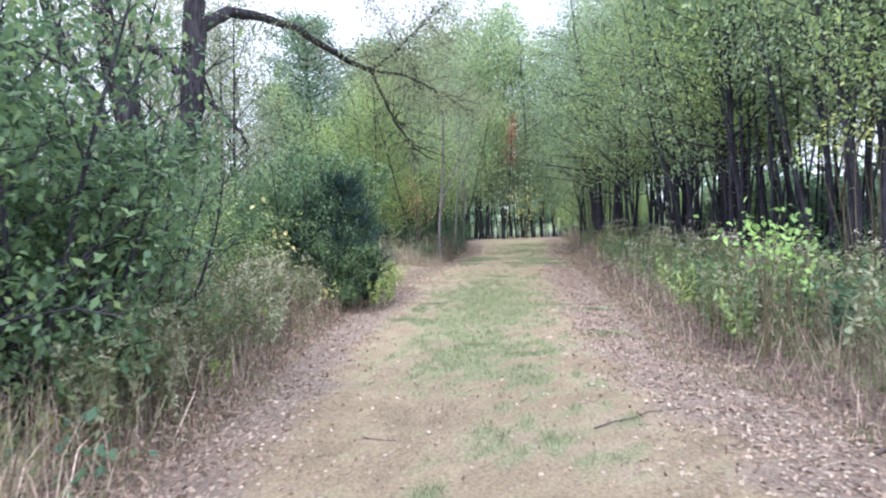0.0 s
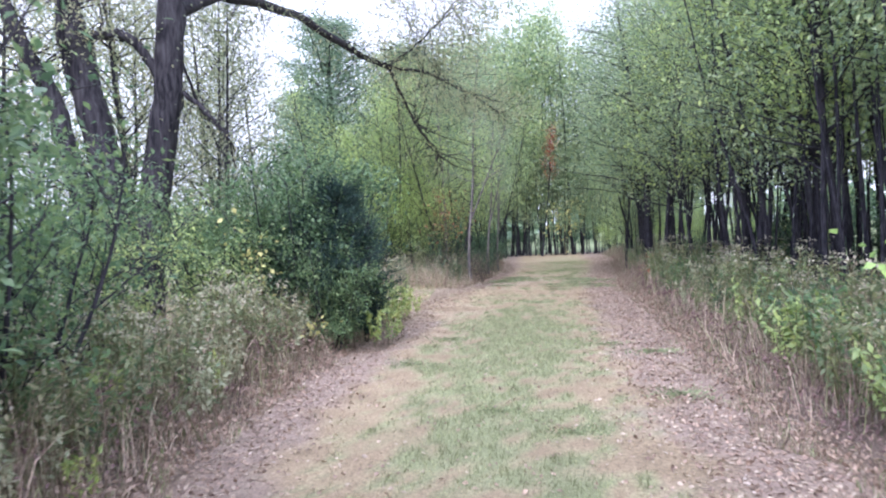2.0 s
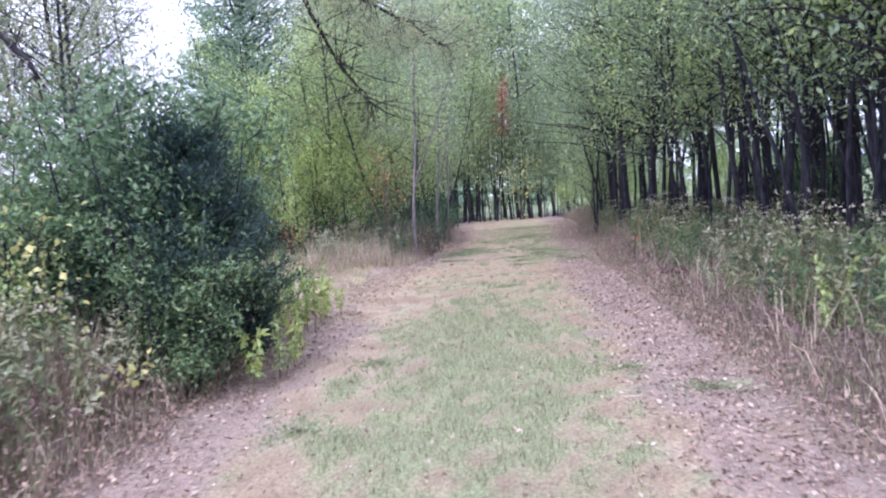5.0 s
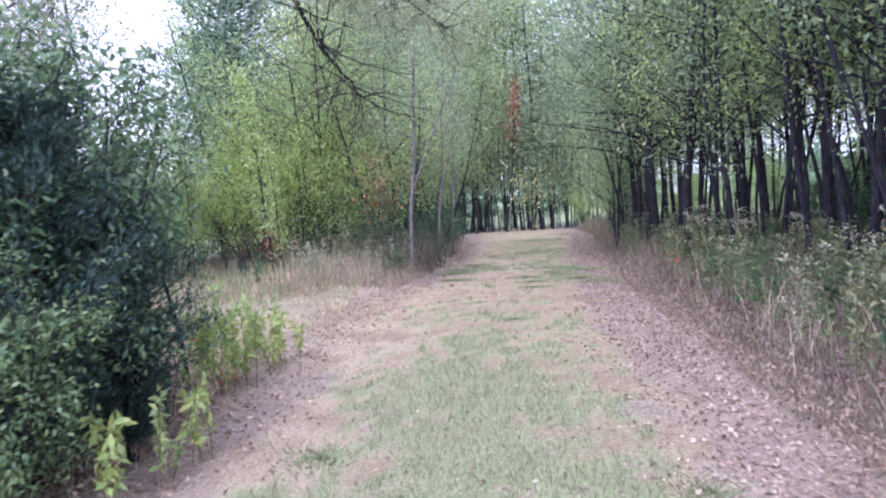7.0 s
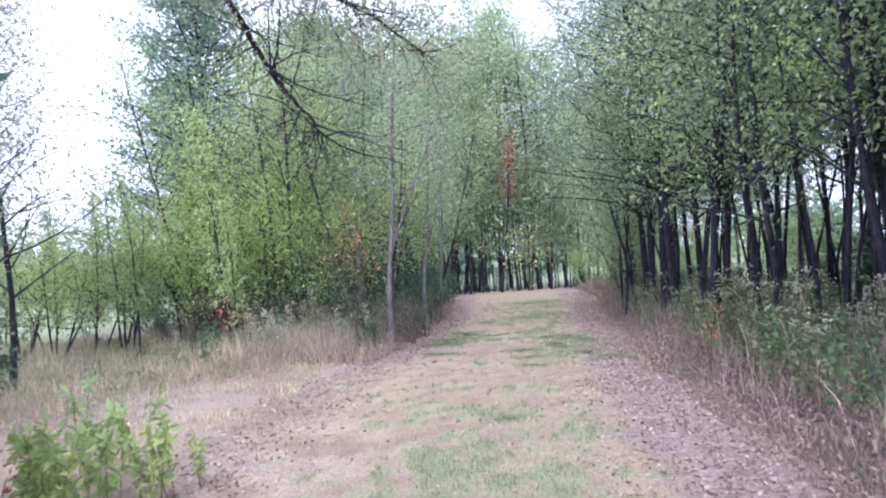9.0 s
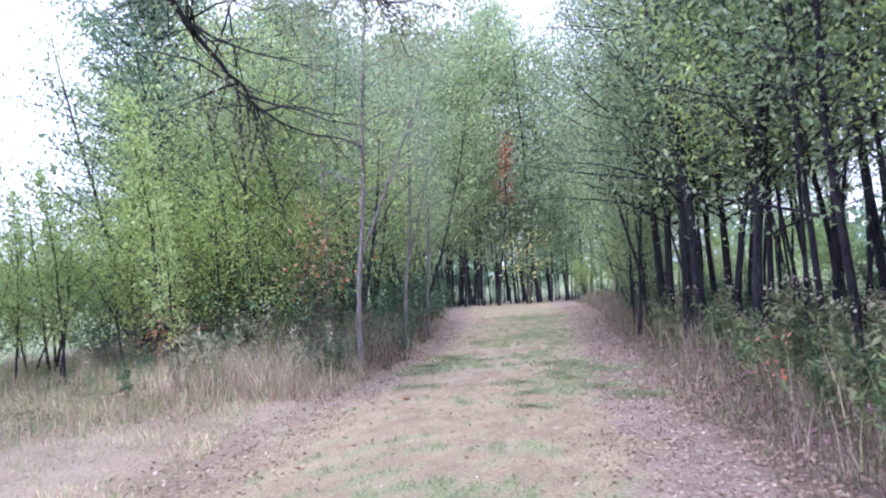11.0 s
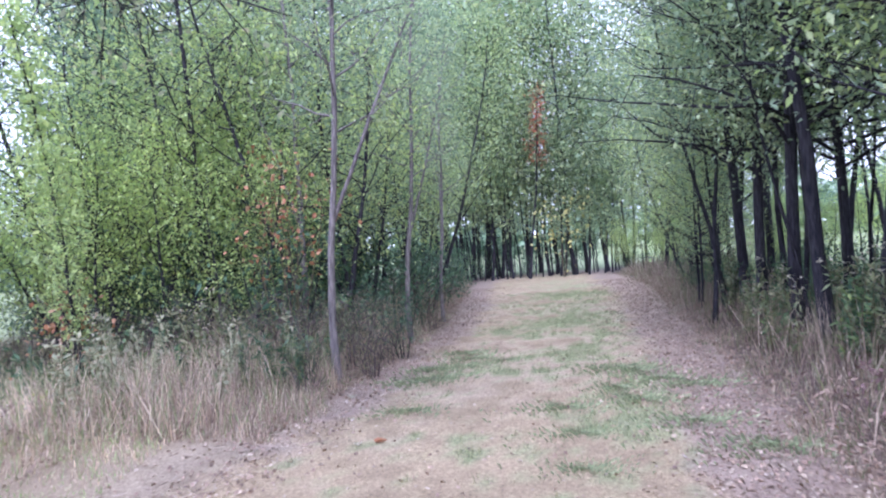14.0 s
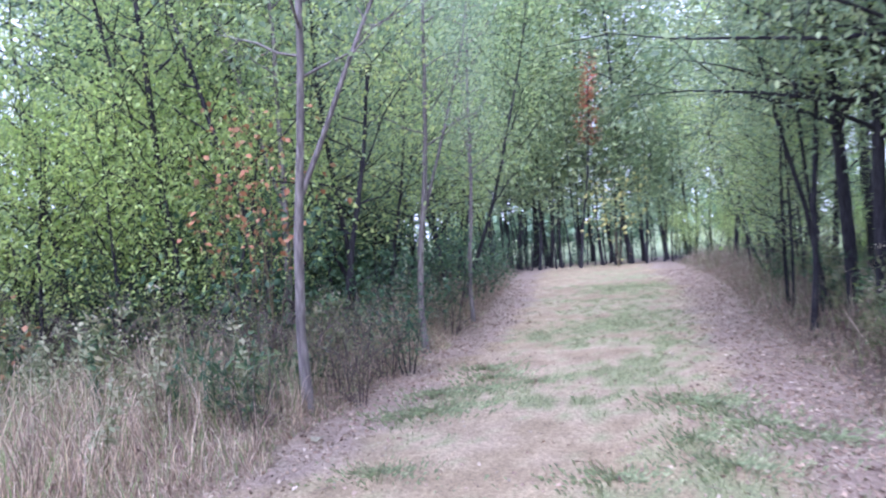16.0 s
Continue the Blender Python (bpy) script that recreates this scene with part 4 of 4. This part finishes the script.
plant_all(yg, [(-1.25, 15.0), (-1.1, 15.6, 0.7), (-1.5, 15.8), (-1.0, 16.2, 0.6), (-1.6, 15.3, 0.85), (-1.15, 15.9), (-1.35, 14.8, 0.8), (-1.75, 15.35), (-1.5, 14.5, 0.7), (-1.9, 15.8, 0.8), (3.3, 9.5), (3.7, 9.8), (-2.4, 7.5), (-2.75, 23.6, 0.5), (-2.2, 9.0, 0.7), (3.5, 8.9), (-2.0, 6.4, 0.6), (-1.15, 12.2, 0.8), (-1.0, 13.0, 0.8)],
          "weed", "yellow-leaved weeds", ["weed with yellow-green leaves"], R)
gw = weed("green_weed", 211, 0.85, M_FRESH, 0, 44, 0.08, 0.45)
plant_all(gw, [(-1.3, 15.3), (-1.6, 15.2), (-1.2, 16.0), (-1.75, 15.7), (-1.45, 16.4), (3.0, 7.4, 0.8), (3.15, 9.3), (3.6, 12), (-1.1, 12.6, 0.7), (-1.9, 16.3)], "weed", "green weeds", ["leafy green weed at the track's edge"], R)


def blades(name, label, x, y, length, width, lean, tint, seed, plain=False):
    """Grass blades or dry stalks of two triangles and a tip each, joined: nobody could count them."""
    rng = np.random.default_rng(seed)
    n = len(x)
    az = rng.uniform(0, 6.28, n)
    side = np.stack([np.cos(az), np.sin(az), np.zeros(n)], 1) * (width / 2)[:, None]
    la = rng.uniform(0, 6.28, n)
    off = np.stack([np.cos(la), np.sin(la), np.zeros(n)], 1) * (lean * length)[:, None]
    base = np.stack([x, y, height_at(x, y) - 0.01], 1)
    mid = base + off * 0.35 + np.stack([x * 0, x * 0, length * 0.55], 1)
    tip = base + off + np.stack([x * 0, x * 0, length * np.sqrt(np.maximum(0.1, 1 - lean ** 2))], 1)
    if plain:
        v = np.stack([base - side, base + side, tip], 1).reshape(-1, 3)
        ob = new(name, raw_mesh(name, v, np.arange(n * 3).reshape(-1, 3), M_BLADE, np.repeat(tint, 3, axis=0)))
        return tagged(ob, label, "grass", "", "stuff")
    v = np.stack([base - side, base + side, mid + side * 0.7, mid - side * 0.7, tip], 1).reshape(-1, 3)
    i = np.arange(n)[:, None] * 5
    f = np.concatenate([i + [0, 1, 2], i + [0, 2, 3], i + [3, 2, 4]])
    ob = new(name, raw_mesh(name, v, f, M_BLADE, np.repeat(tint, 5, axis=0)))
    return tagged(ob, label, "grass", "", "stuff")


def mixed(rng, n, colours, weights):
    c = np.array(colours)[rng.choice(len(colours), n, p=weights)]
    return c * rng.uniform(0.7, 1.3, (n, 1))


def dry_bank(side, y0, y1, n, depth, seed, hmax=0.75, ramp_=0.9):
    rng = np.random.default_rng(seed)
    y = rng.uniform(y0, y1, n)
    d = rng.uniform(0, 1, n) ** 1.3 * depth
    x = left_edge(y) - d if side < 0 else right_edge(y) + d
    x = x + 0.12 * waves(x, y, 3, 7)
    clump = np.clip(0.75 + 0.45 * waves(x, y, 3.5, seed), 0.25, 1.25)
    L = hmax * (0.14 + 0.86 * np.clip((d - 0.1) / ramp_, 0, 1)) * rng.uniform(0.3, 1.15, n) * clump
    tint = {300: 1.35, 330: 1.6}.get(seed, 1.1) * mixed(rng, n, [(0.4, 0.32, 0.245), (0.27, 0.21, 0.175), (0.21, 0.26, 0.13), (0.52, 0.45, 0.35)], [0.34, 0.24, 0.2, 0.22])
    blades("dry_weeds", "tangle of dry brown and tan weed stalks beside the track", x, y, L, rng.uniform(0.004, 0.011, n), rng.uniform(0.05, 0.97, n), tint, seed + 1)


def stalks(side, y0, y1, n, depth, seed, inner=0.15):
    """Single tall dry stalks that stand out of the tangle or arch over it."""
    rng = np.random.default_rng(seed)
    y = rng.uniform(y0, y1, n)
    d = inner + rng.uniform(0, 1, n) * depth
    x = left_edge(y) - d if side < 0 else right_edge(y) + d
    L = rng.uniform(0.4, 0.95, n) * np.clip(0.35 + d / 0.9, 0.4, 1)
    tint = mixed(rng, n, [(0.55, 0.45, 0.36), (0.4, 0.31, 0.25), (0.3, 0.33, 0.17), (0.24, 0.18, 0.16)], [0.35, 0.3, 0.2, 0.15])
    blades("dry_stalks", "tall dry weed stalks standing and arching over the tangle", x, y, L, rng.uniform(0.006, 0.013, n), rng.uniform(0.05, 0.95, n), tint * 1.25, seed + 1)


stalks(-1, 2.5, 14.0, 1300, 1.8, 800)
stalks(1, 3.5, 24, 1500, 2.6, 810)
stalks(1, 24, 46, 900, 2.0, 820)
stalks(-1, 22.5, 34, 1100, 2.2, 830)
dry_bank(-1, 2.5, 14.2, 23000, 2.0, 300, 0.8, 0.7)
dry_bank(1, 3.5, 22, 32000, 2.8, 310, 0.75, 1.5)
dry_bank(1, 22, 47, 24000, 2.2, 320, 0.7, 0.7)
dry_bank(-1, 22.5, 33, 22000, 2.4, 330, 0.72, 0.6)
dry_bank(-1, 33, 47, 8000, 1.6, 335, 0.7, 0.4)


def meadow():
    rng = np.random.default_rng(340)
    n = 60000
    x, y = -1.0 - rng.uniform(0, 1, n) ** 1.3 * 11, rng.uniform(14.5, 31, n)
    ok = (x < left_edge(y) - 0.15) & ((x < -2.0) | (y > 16.5)) & (y < 25 - x * 0.9)
    x, y = x[ok], y[ok]
    n = len(x)
    far_ = np.clip(((-1.4 - x) - 0.8 * np.maximum(0, 22 - y)) / 1.5 + 0.25, 0.24, 1)
    tint = mixed(rng, n, [(0.46, 0.38, 0.27), (0.38, 0.3, 0.24), (0.27, 0.32, 0.16), (0.56, 0.47, 0.36)], [0.3, 0.16, 0.36, 0.18])
    clump = waves(x, y, 2.2, 345)
    tint = 1.35 * tint * (1 + 0.22 * clump[:, None]) * np.where(clump[:, None] < -0.3, [0.8, 1.0, 0.75], [1.0, 1.0, 1.0])
    blades("meadow_grass", "tan and green meadow grass in the clearing", x, y, 0.4 * far_ * rng.uniform(0.3, 1.15, n) * np.clip(0.8 + 0.5 * clump, 0.3, 1.4), rng.uniform(0.005, 0.012, n), rng.uniform(0.05, 0.9, n), tint, 341)


meadow()


def turf():
    rng = np.random.default_rng(350)
    n = 260000
    y = 2.5 + 36 * rng.uniform(0, 1, n) ** 1.15
    x = left_edge(y) + (right_edge(y) - left_edge(y)) * rng.uniform(0.02, 0.98, n)
    # blades copy the ground's colour, the painted shade of the near stretch included
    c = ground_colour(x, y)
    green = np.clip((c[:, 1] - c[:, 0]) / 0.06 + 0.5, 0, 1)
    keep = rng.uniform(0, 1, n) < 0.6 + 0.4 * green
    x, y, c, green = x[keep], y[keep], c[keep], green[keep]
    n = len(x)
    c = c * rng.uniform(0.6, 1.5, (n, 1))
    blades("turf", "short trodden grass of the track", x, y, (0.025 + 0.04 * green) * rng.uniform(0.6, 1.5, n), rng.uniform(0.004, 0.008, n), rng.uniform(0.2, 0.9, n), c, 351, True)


turf()


def litter():
    rng = np.random.default_rng(360)
    n = 40000
    y = 2.5 + 40 * rng.uniform(0, 1, n) ** 1.3
    u = np.where(rng.uniform(size=n) < 0.88, np.where(rng.uniform(size=n) < 0.4, rng.normal(0.03, 0.08, n), rng.normal(0.92, 0.09, n)), rng.uniform(0, 1, n))
    x = left_edge(y) + (right_edge(y) - left_edge(y)) * u
    p = np.stack([x, y, height_at(x, y) + 0.006], 1)
    tint = mixed(rng, n, [(0.42, 0.32, 0.25), (0.28, 0.205, 0.165), (0.5, 0.42, 0.33), (0.6, 0.52, 0.45)], [0.46, 0.24, 0.28, 0.02])
    d = unit(np.stack([rng.normal(size=n), rng.normal(size=n), rng.normal(size=n) * 0.25 + 0.15], 1))
    ob = new("leaf_litter", leaf_mesh("leaf_litter", p, 0.04, M_LITTER, rng, way=d * 3, aspect=0.65, droop=0, spread=0.2, tint=tint))
    tagged(ob, "fallen brown and tan leaves on the track", "leaves", "", "stuff")


litter()


def fallen_twigs():
    """Dry stalks and twigs that lie along both sides of the track."""
    rng = np.random.default_rng(365)
    n = 5200
    y = 2.5 + 36 * rng.uniform(0, 1, n) ** 1.2
    u = np.where(rng.uniform(size=n) < 0.5, rng.normal(0.0, 0.07, n), rng.normal(0.97, 0.09, n))
    x = left_edge(y) + (right_edge(y) - left_edge(y)) * u
    p = np.stack([x, y, height_at(x, y) + 0.01], 1)
    tint = mixed(rng, n, [(0.5, 0.42, 0.34), (0.34, 0.26, 0.22), (0.22, 0.16, 0.14)], [0.4, 0.35, 0.25])
    d = unit(np.stack([rng.normal(size=n), rng.normal(size=n), rng.normal(size=n) * 0.1 + 0.06], 1))
    ob = new("fallen_twigs", leaf_mesh("fallen_twigs", p, 0.17, M_LITTER, rng, way=d * 3, aspect=0.045, droop=0, spread=0.2, tint=tint))
    tagged(ob, "dry stalks and twigs lying along the track's sides", "twigs", "", "stuff")


fallen_twigs()


def fallen_stick(pts, r, label):
    rng = np.random.default_rng(int(abs(pts[0][0]) * 100))
    w = Wood()
    p = np.array([(x, y, height_at(x, y) + r + 0.004) for x, y in pts])
    w.tube(p + rng.normal(size=p.shape) * [0.01, 0.01, 0.002], np.linspace(r, r * 0.4, len(p)), 5)
    tagged(new("fallen_stick", w.mesh("fallen_stick", M_TWIG)), label, "stick", "sticks on the track")


fallen_stick([(1.0, 5.0), (1.15, 5.15), (1.3, 5.2), (1.45, 5.35), (1.75, 5.4)], 0.007, "thin crooked fallen branch on the track")
fallen_stick([(-0.6, 5.0), (-0.5, 4.95), (-0.38, 4.88)], 0.005, "short dry stick on the straw")
fallen_stick([(2.45, 4.2), (2.7, 4.35), (3.0, 4.6)], 0.013, "pale fallen stick in the leaf litter")


def tuft(seed):
    rng = np.random.default_rng(seed)
    n = 520
    az, rad = rng.uniform(0, 6.28, n), np.abs(rng.normal(0, 0.2, n))
    base = np.stack([rad * np.cos(az) * 1.3, rad * np.sin(az), -0.01 + 0 * az], 1)
    L = rng.uniform(0.02, 0.06, n)[:, None]
    out = np.stack([np.cos(az), np.sin(az), 0 * az], 1)
    side = np.stack([-np.sin(az), np.cos(az), 0 * az], 1) * 0.003
    up = np.array([0, 0, 1.0])
    v = np.stack([base - side, base + side, base + out * L * 0.3 + up * L * 0.7, base + out * L * 0.9 + up * L * 0.8], 1).reshape(-1, 3)
    i = np.arange(n)[:, None] * 4
    f = np.concatenate([i + [0, 1, 2], i + [0, 2, 3]])
    return raw_mesh("grass_tuft", v, f, M_BLADE, np.repeat(mixed(rng, n, [(0.31, 0.38, 0.22), (0.4, 0.43, 0.27)], [0.6, 0.4]), 4, axis=0))


TUFT = tuft(370)
for x, y, k in [(3.24, 22.4, 1.3), (3.0, 23.3, 1.2), (2.3, 22.3, 0.9), (1.35, 27.0, 1.2), (0.75, 25.0, 1.2), (1.0, 25.8, 1.3), (2.9, 23.9, 1.0), (3.55, 21.6, 1.3), (2.2, 21.4, 0.8), (3.3, 24.8, 1.2), (1.9, 26.2, 0.9),
                (2.0, 9.0, 0.9), (2.3, 11.2, 0.9), (-0.6, 11.0, 0.8), (0.4, 8.6, 0.7), (1.5, 17.8, 0.8), (1.0, 25.1, 1.4), (1.4, 25.9, 1.1), (3.1, 25.0, 1.3), (3.4, 24.2, 1.4), (3.65, 23.8, 1.2), (2.3, 23.2, 1.1), (0.85, 23.5, 1.0), (1.46, 26.5, 1.2), (1.9, 12.0, 0.7), (-0.2, 12.9, 0.9), (0.9, 7.9, 0.7)]:
    ob = new("grass_tuft", TUFT)
    ob.matrix_world = at(x, y, x * 7, k * 0.85)
    tagged(ob, "small green grass tuft on the worn track", "grass", "grass tufts on the track", "stuff")


def broad_leaf(x, y, turn, size, material, label):
    """One large curled fallen leaf with a few lobes."""
    bm = bmesh.new()
    ring = [bm.verts.new((size * (0.5 + 0.16 * math.cos(3 * a)) * math.cos(a), size * 0.8 * (0.5 + 0.16 * math.cos(5 * a)) * math.sin(a), 0.25 * size * abs(math.sin(a)) + 0.012)) for a in np.linspace(0, 6.28, 13)[:-1]]
    mid = bm.verts.new((0, 0, 0.006))
    for p, q in zip(ring, ring[1:] + ring[:1]):
        bm.faces.new((mid, p, q))
    me = bpy.data.meshes.new("fallen_leaf")
    bm.to_mesh(me)
    bm.free()
    me.materials.append(material)
    ob = new("fallen_leaf", me)
    ob.matrix_world = at(x, y, turn)
    tagged(ob, label, "leaf", "large fallen leaves")


broad_leaf(0.72, 22.4, 0.5, 0.1, M_ORANGE, "large curled orange-brown leaf on the straw")
broad_leaf(0.55, 22.35, 2.0, 0.09, M_FLUFF, "large pale dry leaf on the straw")
broad_leaf(1.25, 6.3, 1.0, 0.08, M_FLUFF, "pale dry leaf on the track")
broad_leaf(0.2, 24.3, 1.6, 0.13, M_FLUFF, "pale dry leaf by the weeds")


def flecks(name, label, x, y, top, size, colours, weights, seed):
    """Dead and green leaves caught in the tangle, at all heights up to top."""
    rng = np.random.default_rng(seed)
    n = len(x)
    p = np.stack([x, y, height_at(x, y) + 0.02 + top * rng.uniform(0, 1, n) ** 0.8], 1)
    tagged(new(name, leaf_mesh(name, p, size, M_LITTER, rng, aspect=0.42, droop=0.3, tint=mixed(rng, n, colours, weights))), label, "leaves", "", "stuff")


def bank_flecks(side, y0, y1, n, depth, seed, hmax, ramp_, green, inner=0.0):
    rng = np.random.default_rng(seed)
    y = rng.uniform(y0, y1, n)
    d = inner + rng.uniform(0, 1, n) ** 1.2 * depth
    x = left_edge(y) - d if side < 0 else right_edge(y) + d
    top = hmax * (0.1 + 0.9 * np.clip(d / ramp_, 0, 1)) * np.clip(0.75 + 0.5 * waves(x, y, 3.5, seed - 400), 0.2, 1.3)
    flecks("weed_leaves", "dead brown and green leaves caught in the weeds", x, y, top, 0.05,
           [(0.36, 0.27, 0.21), (0.24, 0.16, 0.15), (0.15, 0.22, 0.09), (0.09, 0.14, 0.06), (0.5, 0.43, 0.34), (0.36, 0.4, 0.15)], [0.28 - green / 2, 0.25 - green / 2, 0.12 + green / 2, 0.12 + green / 2, 0.13, 0.1], seed)


bank_flecks(-1, 2.5, 14.2, 15000, 2.0, 700, 0.72, 0.6, 0.1)
bank_flecks(1, 3.5, 22, 18000, 2.6, 710, 0.8, 1.4, 0.2)
bank_flecks(1, 22, 40, 8000, 2.0, 720, 0.7, 0.8, 0.0)
bank_flecks(-1, 22.5, 40, 12000, 2.4, 730, 0.75, 0.5, -0.05)
bank_flecks(-1, 21, 31, 9000, 5.5, 740, 0.42, 2.5, 0.1, 1.2)
